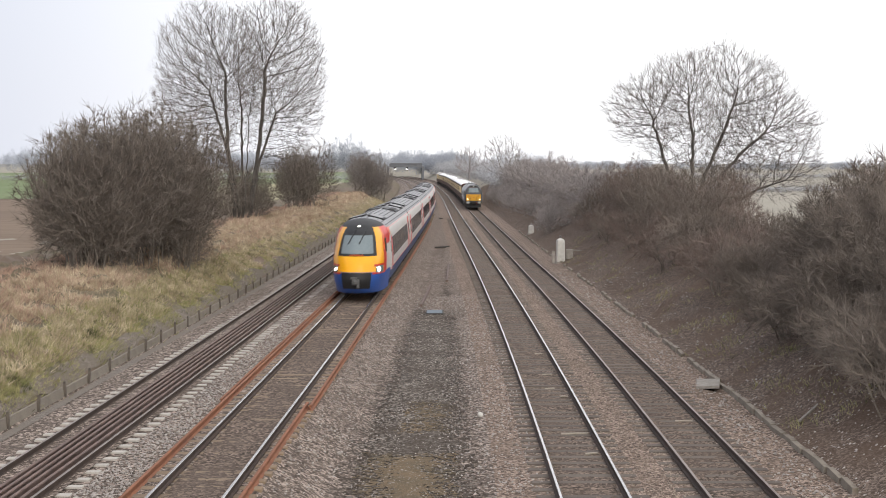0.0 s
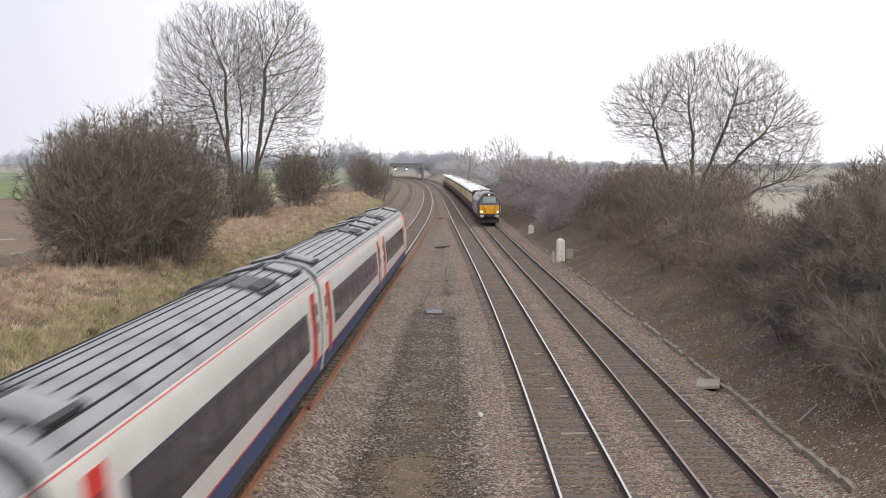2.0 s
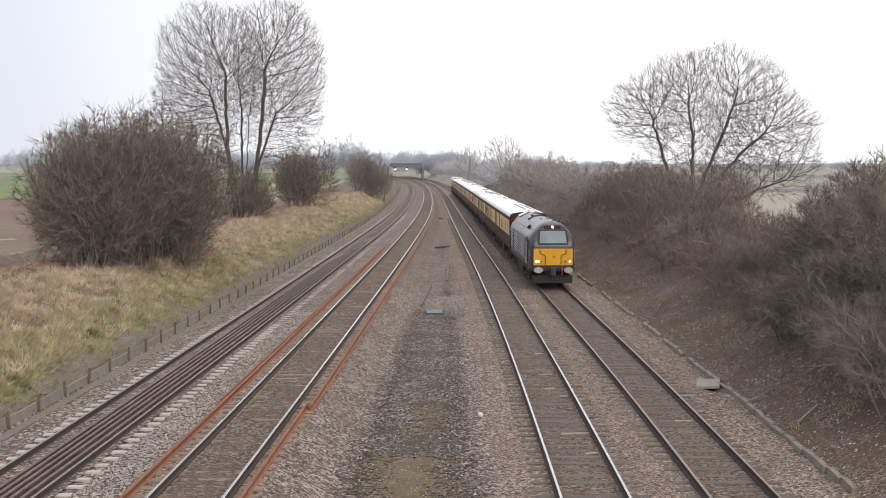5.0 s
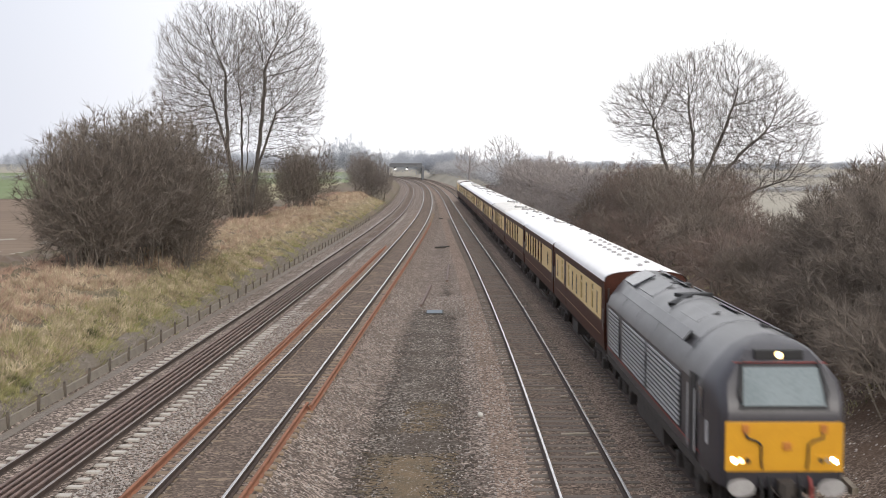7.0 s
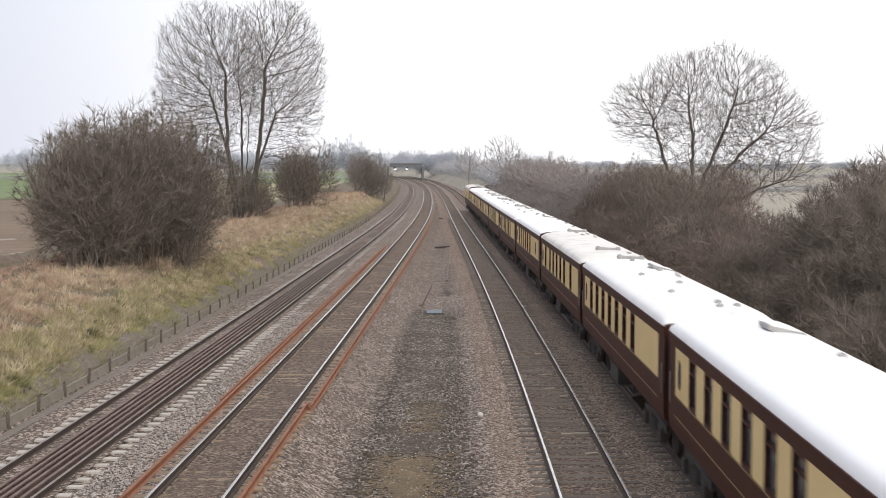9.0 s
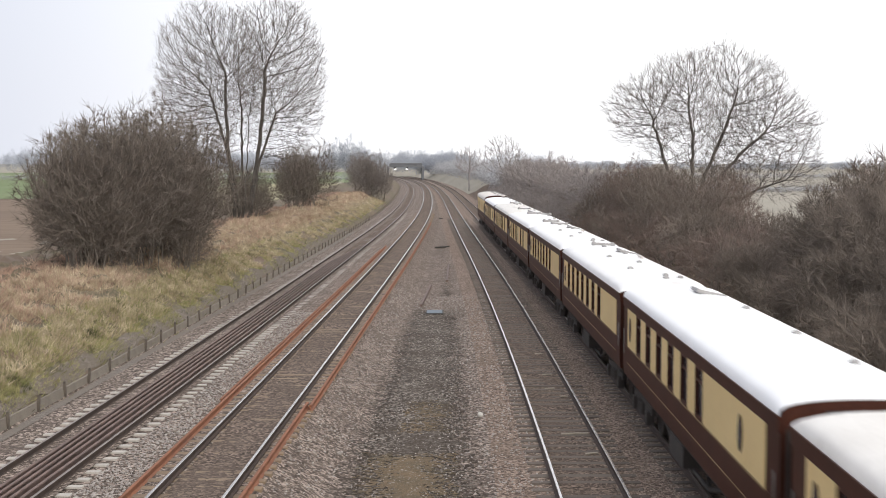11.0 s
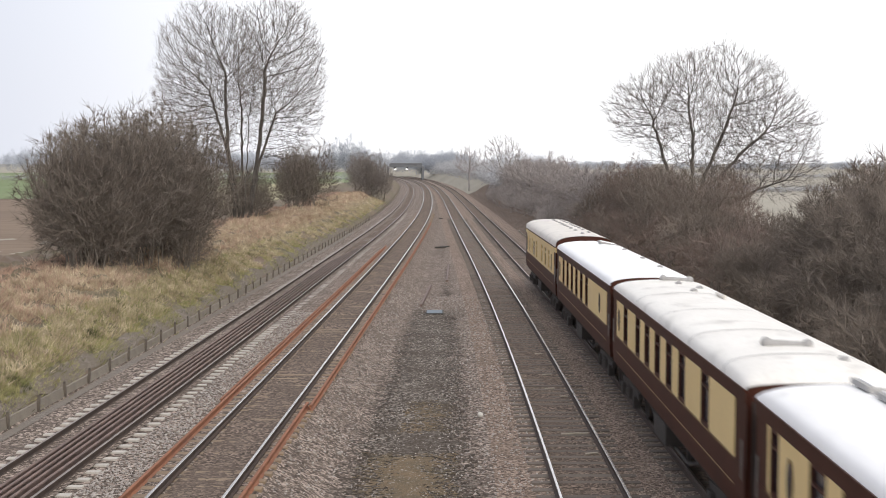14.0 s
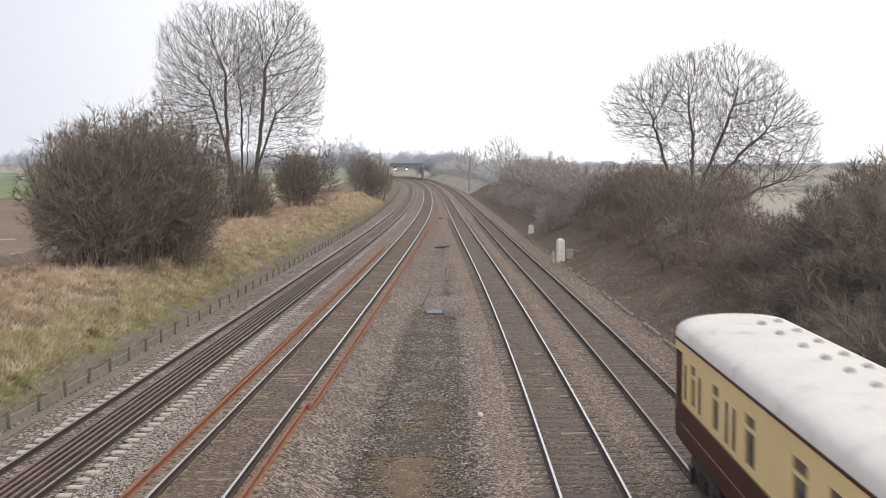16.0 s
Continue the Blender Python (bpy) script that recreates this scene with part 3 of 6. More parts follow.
o = part("scrap_heap", boxes(((0, 0, 0.08), (0.9, 0.5, 0.12), 0.02, 10), ((0.25, 0.4, 0.12), (0.4, 1.4, 0.1), 0.02, -30), ((-0.2, -0.3, 0.1), (0.7, 0.2, 0.15), 0.02, 40)), M["under"])
o.matrix_basis = pose(-0.2, 117, -0.3)
tagged(o, "small dark heap of scrap metal between the lines", "scrap")
o = part("scrap_plate", boxes(((0, 0, 0.05), (0.7, 1.6, 0.08), 0.02)), M["under"])
o.matrix_basis = pose(-0.35, 178, -0.28)
tagged(o, "dark steel plate lying between the lines", "plate")
for x0, y0, x1, y1 in ((-1.15, 69.5, -0.75, 80.5), (0.25, 84, 0.42, 97)):
    o = part("rail_offcut", boxes(((0, 0, 0.07), (0.13, math.hypot(x1 - x0, y1 - y0), 0.14), 0.03)), M["rail_spare"])
    o.matrix_basis = pose((x0 + x1) / 2, (y0 + y1) / 2, -0.29, 0, 0, -math.degrees(math.atan2(x1 - x0, y1 - y0)))
    tagged(o, "rusty rail offcut lying on the ballast", "rail offcut", "rail offcuts")
bm = bmesh.new()
bmesh.ops.create_icosphere(bm, subdivisions=2, radius=0.085)
for v in bm.verts:
    v.co = v.co * (1 + 0.25 * noise.noise(v.co * 9)) * Vector((1.0, 1.4, 0.6)).length / 1.8
o = part("pale_stone", bm, M["white_box"])
o.matrix_basis = pose(1.1, 39.28, -0.22)
tagged(o, "single pale stone on the brown ballast", "stone")
o = part("stick", boxes(((0, 0, 0), (0.06, 2.0, 0.06), 0.015)), M["concrete"])
o.matrix_basis = pose(10.5, 37.6, gz0(10.5, 37.6) + 0.06, 12, 0, -38)
tagged(o, "bleached stick lying on the bank", "stick")

# splinters of bleached timber on two of the lines
for x, y, w, a in ((3.6, 36.2, 0.75, 6), (3.78, 33.7, 0.34, 12), (6.9, 38.0, 0.5, -3), (3.5, 43.5, 0.32, 8), (3.83, 42.0, 0.25, -5), (3.64, 46.4, 0.35, 4), (3.7, 51.5, 0.3, 3)):
    bm = bmesh.new()
    box(bm, (0, 0, 0), (w, 0.1, 0.035), 0.01)
    for v in bm.verts:
        v.co.y += 0.02 * math.sin(v.co.x * 9)
    o = part("timber_splinter", bm, M["board_pale"])
    o.matrix_basis = pose(x, y, -0.155, 3, 0, a)
    tagged(o, "bleached splinter of timber lying on a sleeper", "splinter", "timber splinters")

# far overbridge on the curve
br = empty("overbridge", "distant dark girder bridge over the railway", "bridge", m=pose(-15.5, 560, 0, 0, 0, 4))
part("girder", boxes(((0, 0, 5.7), (13.5, 5, 1.3), 0.05)), M["brick"], br)
part("parapet", boxes(((0, -2.6, 6.5), (13.5, 0.3, 0.5), 0.03)), M["brick"], br)
for x in (-7.4, 7.0):
    part("abutment", boxes(((x, 0, 2.4), (0.8, 5.0, 6.0), 0.05)), M["brick"], br)
for x in (-4.6, 0.3):
    hd = part("signal_head", boxes(((x, -3.1, 4.4), (0.9, 0.3, 1.5), 0.05)), M["black"], br)
    bm = bmesh.new()
    cyl(bm, (x, -3.25, 4.1), (x, -3.4, 4.1), 0.22, n=16)
    part("signal_lens", bm, M["lamp"], hd, "lit white signal lamp")

tagged(strip("dirt_patch", lambda y: L2(y) + 3.2, lambda y: L3(y) - 2.2, np.arange(74, 98, 0.5), 12, M["cess"], 0.02, wob=0.1), "dark gritty soil patch between the lines", "soil")
tagged(strip("dirt_patch", lambda y: L2(y) + 2.4, lambda y: L3(y) - 2.0, np.arange(104, 128, 0.8), 10, M["cess"], 0.02, wob=0.1), "dark gritty soil patch between the lines", "soil")
# ---- plants ----
def tubes(segs, sides):
    """Tapered tubes from rows of p0, p1, r0, r1."""
    s = np.asarray(segs, float)
    p0, p1, r0, r1 = s[:, :3], s[:, 3:6], s[:, 6], s[:, 7]
    d = p1 - p0
    d /= np.linalg.norm(d, axis=1)[:, None] + 1e-9
    ref = np.where(np.abs(d[:, 2:3]) < 0.9, np.array([[0, 0, 1.0]]), np.array([[1.0, 0, 0]]))
    u = np.cross(d, ref)
    u /= np.linalg.norm(u, axis=1)[:, None]
    w = np.cross(d, u)
    a = np.arange(sides) * 2 * math.pi / sides
    ring = np.cos(a)[None, :, None] * u[:, None] + np.sin(a)[None, :, None] * w[:, None]
    v = np.concatenate([p0[:, None] + ring * r0[:, None, None], p1[:, None] + ring * r1[:, None, None]], 1).reshape(-1, 3)
    b = np.arange(len(s))[:, None] * 2 * sides
    i = np.arange(sides)[None]
    j = (i + 1) % sides
    f = np.stack([b + i, b + j, b + sides + j, b + sides + i], -1).reshape(-1, 4)
    return v, f


def spikes(segs, overlap=1.0):
    """Fine twigs: three-sided tapering spikes."""
    s = np.asarray(segs, float)
    p0, r0 = s[:, :3], s[:, 6]
    d = (s[:, 3:6] - p0) * overlap
    p1 = p0 + d
    u = np.cross(d, np.array([0.3, 0.2, 0.93]))
    u /= np.linalg.norm(u, axis=1)[:, None] + 1e-9
    w = np.cross(d, u)
    w /= np.linalg.norm(w, axis=1)[:, None] + 1e-9
    r = r0[:, None]
    v = np.stack([p0 + u * r, p0 - 0.5 * u * r + 0.87 * w * r, p0 - 0.5 * u * r - 0.87 * w * r, p1], 1).reshape(-1, 3)
    b = np.arange(len(s))[:, None] * 4
    f = np.concatenate([b + np.array([[0, 1, 3]]), b + np.array([[1, 2, 3]]), b + np.array([[2, 0, 3]])], 0)
    return v, f


def colonize(rng, chains, goals, step, kill, rounds=140, up=0.06, wild=0.12):
    """Limbs that grow towards free room. chains: rows of points of the stems; goals: points to be reached.
    Returns the points, the parent of each, the number that belong to the stems and the tip flags."""
    P, par = [], []
    for ch in chains:
        for i, q in enumerate(ch):
            P.append(np.asarray(q, float))
            par.append(len(P) - 2 if i else -1)
    n0 = len(P)
    kids = np.zeros(60000, int)
    dist = np.full(len(goals), 1e9)
    near = np.zeros(len(goals), int)
    gg = (goals * goals).sum(1)

    def seen(first):
        A = np.array(P[first:])
        for c in range(0, len(A), 400):
            B = A[c:c + 400]
            d = gg[:, None] - 2 * goals @ B.T + (B * B).sum(1)[None]
            j = d.argmin(1)
            dm = np.sqrt(np.maximum(d[np.arange(len(goals)), j], 1e-12))
            ok = dm < dist
            dist[ok], near[ok] = dm[ok], first + c + j[ok]

    seen(0)
    for _ in range(rounds):
        live = dist > kill
        if not live.any() or len(P) > 50000:
            break
        idx = near[live]
        v = (goals[live] - np.array(P)[idx]) / dist[live][:, None]
        acc = np.zeros((len(P), 3))
        np.add.at(acc, idx, v)
        first = len(P)
        for k in np.unique(idx):
            if kids[k] > 2:
                continue
            d = acc[k] / (np.linalg.norm(acc[k]) + 1e-9)
            if par[k] >= 0:
                o = P[k] - P[par[k]]
                d = d + 0.55 * o / (np.linalg.norm(o) + 1e-9)
            d = d + rng.normal(0, wild, 3) + np.array([0, 0, up])
            P.append(P[k] + step * d / np.linalg.norm(d))
            par.append(int(k))
            kids[k] += 1
        if len(P) == first:
            break
        seen(first)
    return np.array(P), np.array(par), n0


def thickness(par, tip, power=2.35):
    """Radii by which each limb carries what grows from it."""
    r = np.zeros(len(par))
    for i in range(len(par) - 1, -1, -1):
        r[i] = max(r[i], tip ** power)
        if par[i] >= 0:
            r[par[i]] += r[i]
    return r ** (1 / power)


def sprays(rng, P, par, pick, per, lmin, lmax, r, middle, fan=0.5, rise=0.3, outward=0.4, bent=True):
    """Fine twigs that leave the limb ends in two bent pieces each."""
    idx = np.repeat(np.flatnonzero(pick), per)
    p = P[idx]
    o = p - P[np.maximum(par[idx], 0)]
    o /= np.linalg.norm(o, axis=1)[:, None] + 1e-9
    w = p - middle
    w /= np.linalg.norm(w, axis=1)[:, None] + 1e-9
    n = len(idx)
    d = o + outward * w + rng.normal(0, fan, (n, 3)) + np.array([0, 0, rise])
    d /= np.linalg.norm(d, axis=1)[:, None]
    ln = rng.uniform(lmin, lmax, n)[:, None]
    m = p + d * ln * 0.5
    d2 = d + rng.normal(0, 0.3, (n, 3)) + np.array([0, 0, rise])
    d2 /= np.linalg.norm(d2, axis=1)[:, None]
    rr = np.full((n, 1), r)
    if not bent:
        return np.concatenate([p, p + d * ln, rr, rr], 1)
    return np.concatenate([np.concatenate([p, m, rr, rr], 1), np.concatenate([m, m + d2 * ln * 0.5, rr * 0.8, rr], 1)], 0)


def bend(rng, pts, step=0.5):
    """A stem through a few points, wavering a little."""
    pts = [Vector(p) for p in pts]
    out = [pts[0]]
    for a, b in zip(pts, pts[1:]):
        n = max(1, int((b - a).length / step))
        for i in range(1, n + 1):
            q = a.lerp(b, i / n)
            out.append(q + Vector((rng.normal(0, 0.05), rng.normal(0, 0.05), 0)))
    return out


def in_domes(rng, domes, n, hollow=0.33):
    """Points spread through a crown of several ellipsoids: middle, half-sizes."""
    got = []
    vol = np.array([d[3] * d[4] * d[5] for d in domes])
    for d, k in zip(domes, (n * vol / vol.sum()).astype(int)):
        v = rng.normal(size=(k, 3))
        v /= np.linalg.norm(v, axis=1)[:, None]
        lump = 1 + 0.09 * np.sin(v[:, 0] * 7 + d[0]) * np.cos(v[:, 2] * 6 + d[1]) + rng.normal(0, 0.025, k)
        got.append(np.array(d[:3]) + v * (rng.random(k) ** hollow * lump)[:, None] * np.array(d[3:6]))
    return np.concatenate(got)


def bare_tree(seed, stems, domes, label, m, goals=9000, step=0.34, tip=0.0075, per=3, twig=(0.4, 1.0), twig_r=0.0085, bark=None, twig_mat=None):
    """A leafless tree. stems: rows of points; domes: the ellipsoids that its crown fills."""
    rng = np.random.default_rng(seed)
    e = empty("tree", label, "tree", m=m)
    G = in_domes(rng, domes, goals)
    chains = [bend(rng, s) for s in stems]
    P, par, n0 = colonize(rng, chains, G, step, step * 1.12, 140, 0.14, 0.14)
    r = thickness(par, tip, 2.18)
    seg = np.flatnonzero(par >= 0)
    rows = np.concatenate([P[par[seg]], P[seg], np.minimum(r[par[seg]], r[seg] * 1.5)[:, None], r[seg][:, None]], 1)
    start = 0
    for ch in chains:
        mine = (seg > start) & (seg < start + len(ch))
        link("trunk", mesh_np("trunk", *tubes(rows[mine], 8)), bark or M["bark"], e, smooth=True)
        start += len(ch)
    tagged(link("limb_growth", mesh_np("limb_growth", *tubes(rows[seg >= n0], 4)), bark or M["bark"], e), kind="stuff")
    mid = np.mean([d[:3] for d in domes], axis=0) - np.array([0, 0, 3.0])
    tw = sprays(rng, P, par, (r < tip * 2.6) & (np.arange(len(P)) >= n0), per, *twig, twig_r, mid, 0.4, 0.35, 0.7)
    tagged(link("crown", mesh_np("crown", *spikes(tw, 1.15)), twig_mat or M["twig"], e), kind="stuff")
    return e


def bush_mesh(seed, w, d, h, n_goal, per, r=0.01, step=0.26, twig=(0.25, 0.75), stems=6, ragged=0.16):
    """A thorn bush: several stems from the ground that fork up into a dense uneven crown."""
    rng = np.random.default_rng(seed)
    domes = [(rng.uniform(-0.2, 0.2) * w, rng.uniform(-0.2, 0.2) * d, h * rng.uniform(0.36, 0.62), w * rng.uniform(0.26, 0.42), d * rng.uniform(0.26, 0.42), h * rng.uniform(0.3, 0.4)) for _ in range(5)]
    G = in_domes(rng, domes, n_goal, 0.5)
    G = G[G[:, 2] > 0.12 * h]
    # a few long shoots stand out of the outline
    out = rng.random(len(G)) < ragged
    G[out] += rng.normal(0, 1, (int(out.sum()), 3)) * np.array([0.09 * w, 0.09 * d, 0.07 * h])
    G[:, 2] = np.maximum(G[:, 2], 0.25)
    chains = []
    for i in range(stems):
        a, q = i * 6.283 / stems + rng.uniform(-0.4, 0.4), rng.uniform(0.05, 0.3)
        foot = Vector((math.cos(a) * q * w * 0.45, math.sin(a) * q * d * 0.45, -0.25))
        chains.append(bend(rng, [foot, foot + Vector((math.cos(a) * w * 0.07 + rng.normal(0, 0.1), math.sin(a) * d * 0.07, h * rng.uniform(0.2, 0.34)))], 0.3))
    P, par, n0 = colonize(rng, chains, G, step, step * 1.1, 60, 0.05, 0.3)
    rad = thickness(par, 0.008, 2.2)
    seg = np.flatnonzero(par >= 0)
    rows = np.concatenate([P[par[seg]], P[seg], np.minimum(rad[par[seg]], rad[seg] * 1.5)[:, None], rad[seg][:, None]], 1)
    sv, sf = tubes(rows, 3)
    mid = np.array([0, 0, h * 0.3])
    tw = sprays(rng, P, par, rad < 0.02, per, *twig, r, mid, 0.8, 0.2, 0.4, False)
    tw[:, 2], tw[:, 5] = np.maximum(tw[:, 2], 0.0), np.maximum(tw[:, 5], 0.02)
    tv, tf = spikes(tw, 1.2)
    return mesh_np("stem_growth", sv, sf), mesh_np("twig_growth", tv, tf)


def bush(variant, m, label, material, group=""):
    e = empty("bush", label, "bush", group, m)
    tagged(link("stem_growth", variant[0], M["thorn_bark"], e), kind="stuff")
    me = variant[1]
    ob = tagged(link("twig_growth", me, material, e), kind="stuff")
    ob.material_slots[0].link = "OBJECT"
    ob.material_slots[0].material = material
    return e


def gz(x, y):
    return float(ground_z(np.array([x]), np.array([y]))[0])


def stand(x, y, rz=0.0, dz=0.0, s=1.0):
    return pose(x, y, gz(x, y) + dz, 0, 0, rz) @ Matrix.Scale(s, 4)


prng = np.random.default_rng(7)
THICK = [bush_mesh(11 + i, 4.8, 4.8, 5.0, 1500, 7, 0.0105, 0.28, (0.22, 0.62)) for i in range(3)]
TALL = [bush_mesh(71 + i, 4.4, 4.4, 6.2, 2700, 6, 0.0095, 0.26, (0.2, 0.6), 9, 0.08) for i in range(3)]
FARB = [bush_mesh(51 + i, 4.8, 4.8, 4.8, 380, 7, 0.024, 0.46, (0.4, 1.0)) for i in range(3)]
LOW = [bush_mesh(31 + i, 3.8, 3.8, 2.5, 850, 7, 0.010, 0.23, (0.2, 0.6), 10) for i in range(3)]
# thicket on the left bank
for i, (x, y, q) in enumerate([(-16.4, 60.0, 1.14), (-15.9, 60.4, 1.14), (-14.8, 61.5, 1.16), (-14.2, 63.5, 1.2), (-13.9, 66, 1.24), (-17.0, 63, 1.2), (-16.0, 66, 1.28), (-15.0, 70, 1.34), (-16.6, 61.4, 1.18), (-15.2, 64.5, 1.24), (-13.3, 67.6, 1.2), (-13.6, 70.5, 1.32), (-12.7, 65.8, 0.6), (-15.4, 59.2, 0.75), (-14.2, 68.5, 1.3), (-16.6, 62.2, 1.2)]):
    bush(TALL[i % 3], stand(x, y, 70 * i, -0.15, q), "dense leafless hawthorn bush on the grass bank", M["bush"], "bushes on the left bank")
for i, (x, y, q) in enumerate([(-15.9, 141, 1.14), (-14.3, 143, 1.2), (-15.2, 144, 1.24), (-15.0, 140, 0.95)]):
    bush(TALL[i % 3], stand(x, y, 70 * i, -0.2, q), "dense leafless bush beside a field", M["bush"])
# bushes far enough off to take the half-hazed twig colour
for i, (x, y, s) in enumerate([(-13.2, 207, 1.05), (-11.4, 206, 1.15), (-9.6, 209, 1.05), (-12.2, 209, 1.1), (-10.4, 205, 0.95)]):
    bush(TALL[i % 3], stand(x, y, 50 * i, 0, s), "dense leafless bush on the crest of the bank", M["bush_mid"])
# hedge on the right bank; past y 115 with haze in the twig colour
for i in range(46):
    y = 33 + 4.6 * i + prng.uniform(-1.2, 1.2)
    for row, (off, k, s0) in enumerate([(6.7, LOW, 1.1), (8.4, THICK, 0.84), (11.0, THICK, 0.95)]):
        if row == 2 and (i % 2 or y > 125):
            continue
        x = float(line_x(4, y)) + off + prng.uniform(-0.8, 0.8)
        if row and 0.218 < x / y < 0.268:
            s0 *= 0.58
        elif row and y > 90:
            s0 *= 1.08
        if row == 0 and i % 3 == 1:
            continue
        if row == 0 and y > 120:
            x, s0 = x - 1.6, 0.6
        if row and y > 120:
            s0 *= 1.2
        s = s0 * prng.uniform(0.8, 1.18)
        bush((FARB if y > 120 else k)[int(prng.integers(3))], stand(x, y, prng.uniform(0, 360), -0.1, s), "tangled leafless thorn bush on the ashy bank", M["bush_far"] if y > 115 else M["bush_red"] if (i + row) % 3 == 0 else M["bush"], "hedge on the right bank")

for i, (y, off, s) in enumerate([(34, 5.2, 1.0), (37, 5.6, 1.1), (40, 5.4, 1.05), (43.5, 5.9, 1.15), (47, 5.7, 1.0), (36, 7.2, 1.2), (41, 7.4, 1.2), (45.5, 7.5, 1.1), (51, 6.2, 0.9), (56, 6.4, 0.85)]):
    x = float(line_x(4, y)) + off
    bush(LOW[i % 3], stand(x, y, 37 * i, -0.1, s), "tangled leafless thorn bush low on the ashy bank", M["bush"], "hedge on the right bank")

for i, (x, y, s) in enumerate([(14.7, 44.5, 1.0), (15.3, 47.0, 1.08), (14.3, 41.5, 0.95), (16.4, 49.5, 1.05)]):
    bush(THICK[i % 3], stand(x, y, 60 * i, -0.1, s), "tall leafless thorn bush on the crest of the bank", M["bush"], "hedge on the right bank")

for i, (y, off, q) in enumerate([(36.5, 7.0, 0.62), (39.5, 7.6, 0.7), (42.5, 7.2, 0.66), (46, 7.8, 0.72), (50, 8.0, 0.75), (38, 9.0, 0.8), (44, 9.2, 0.85)]):
    bush(THICK[i % 3], stand(float(line_x(4, y)) + off, y, 47 * i, -0.1, q), "dense leafless thorn bush on the ashy bank", M["bush"], "hedge on the right bank")

# two ash trees grown together, each with a few upright stems
bare_tree(3, [[(-0.6, 0, -0.4), (-1.0, 0.1, 3.5), (-1.3, 0.2, 7.0), (-1.5, 0.4, 12.5)], [(-0.3, 0.5, -0.4), (-0.9, 0.6, 4.0), (-2.1, 1.0, 8.0), (-3.0, 1.2, 11.0)],
              [(-0.1, 0.8, -0.4), (-0.2, 1.0, 4.5), (-0.3, 1.6, 9.0), (-0.6, 1.8, 12.0)]],
          [(-2.4, 0, 12.4, 4.9, 4.6, 5.9), (-4.1, 0, 10.3, 3.3, 3.4, 3.4), (-2.9, 0, 7.9, 3.7, 3.0, 3.2)], "tall leafless ash tree with several upright stems", stand(-17.0, 114), 9500)
bare_tree(4, [[(0.3, 0, -0.4), (0.9, 0, 3.5), (1.5, 0, 7.2), (2.0, 0.2, 13.0)], [(0.5, -0.4, -0.4), (1.3, -0.5, 4.5), (2.9, -1.0, 9.0)], [(0.0, -0.5, -0.4), (0.4, -0.9, 4.0), (0.7, -1.4, 8.5)]],
          [(3.2, -0.4, 12.9, 3.9, 4.4, 5.9), (4.4, -0.2, 9.6, 2.6, 3.0, 3.4), (3.2, -0.3, 7.6, 2.8, 2.6, 3.2)], "tall leafless ash tree leaning away from its neighbour", stand(-16.9, 113.6), 8200)
# brush round their foot
for i, (x, y, q) in enumerate([(-17.9, 114.5, 0.62), (-15.6, 113.6, 0.55), (-18.8, 112.0, 0.5)]):
    bush(THICK[i], stand(x, y, 80 * i, -0.1, q), "thin leafless scrub round the foot of a tree", M["bush"])
for i, (x, y, q) in enumerate([(-17.7, 115.2, 0.85), (-16.2, 115.0, 0.8)]):
    bush(TALL[i], stand(x, y, 50 + 90 * i, -0.1, q), "tall leafless scrub round the foot of a tree", M["bush"])
bare_tree(8, [[(-1.6, 0, -0.4), (-2.2, 0, 3.2), (-3.0, 0, 5.6), (-3.9, 0.2, 8.6)], [(-0.7, 0.2, -0.4), (-0.6, 0.2, 3.6), (-0.5, 0.4, 6.5), (-0.9, 0.6, 9.8)],
              [(-0.4, 0, -0.4), (0.2, -0.2, 3.4), (1.7, -0.4, 7.0), (2.6, -0.6, 9.8)], [(0.0, 0.3, -0.4), (1.0, 0.6, 3.0), (3.6, 1.0, 5.6), (5.6, 1.2, 7.4)], [(0.6, -0.2, -0.2), (2.6, -0.3, 1.6), (4.6, -0.4, 2.7), (6.6, -0.5, 3.4)]],
          [(0.5, 0, 8.7, 7.0, 5.5, 5.2), (4.7, 0, 6.2, 4.9, 4.8, 4.6), (-4.4, 0, 8.7, 3.2, 3.6, 3.0)], "wide leafless tree rising out of the hedge", stand(20.3, 106), 12000, 0.34, 0.0075, 3)

# smaller trees further along the right bank, bark and twigs coloured for haze
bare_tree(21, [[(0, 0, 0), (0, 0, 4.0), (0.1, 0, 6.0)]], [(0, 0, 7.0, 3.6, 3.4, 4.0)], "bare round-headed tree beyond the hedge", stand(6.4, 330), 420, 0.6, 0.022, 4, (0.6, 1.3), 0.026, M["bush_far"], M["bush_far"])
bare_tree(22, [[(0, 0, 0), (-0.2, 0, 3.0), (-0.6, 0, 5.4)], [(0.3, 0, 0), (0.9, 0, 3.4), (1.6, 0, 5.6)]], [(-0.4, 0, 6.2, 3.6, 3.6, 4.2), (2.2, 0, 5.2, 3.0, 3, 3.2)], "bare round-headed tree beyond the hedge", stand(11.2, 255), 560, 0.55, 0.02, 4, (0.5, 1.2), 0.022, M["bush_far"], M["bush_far"])

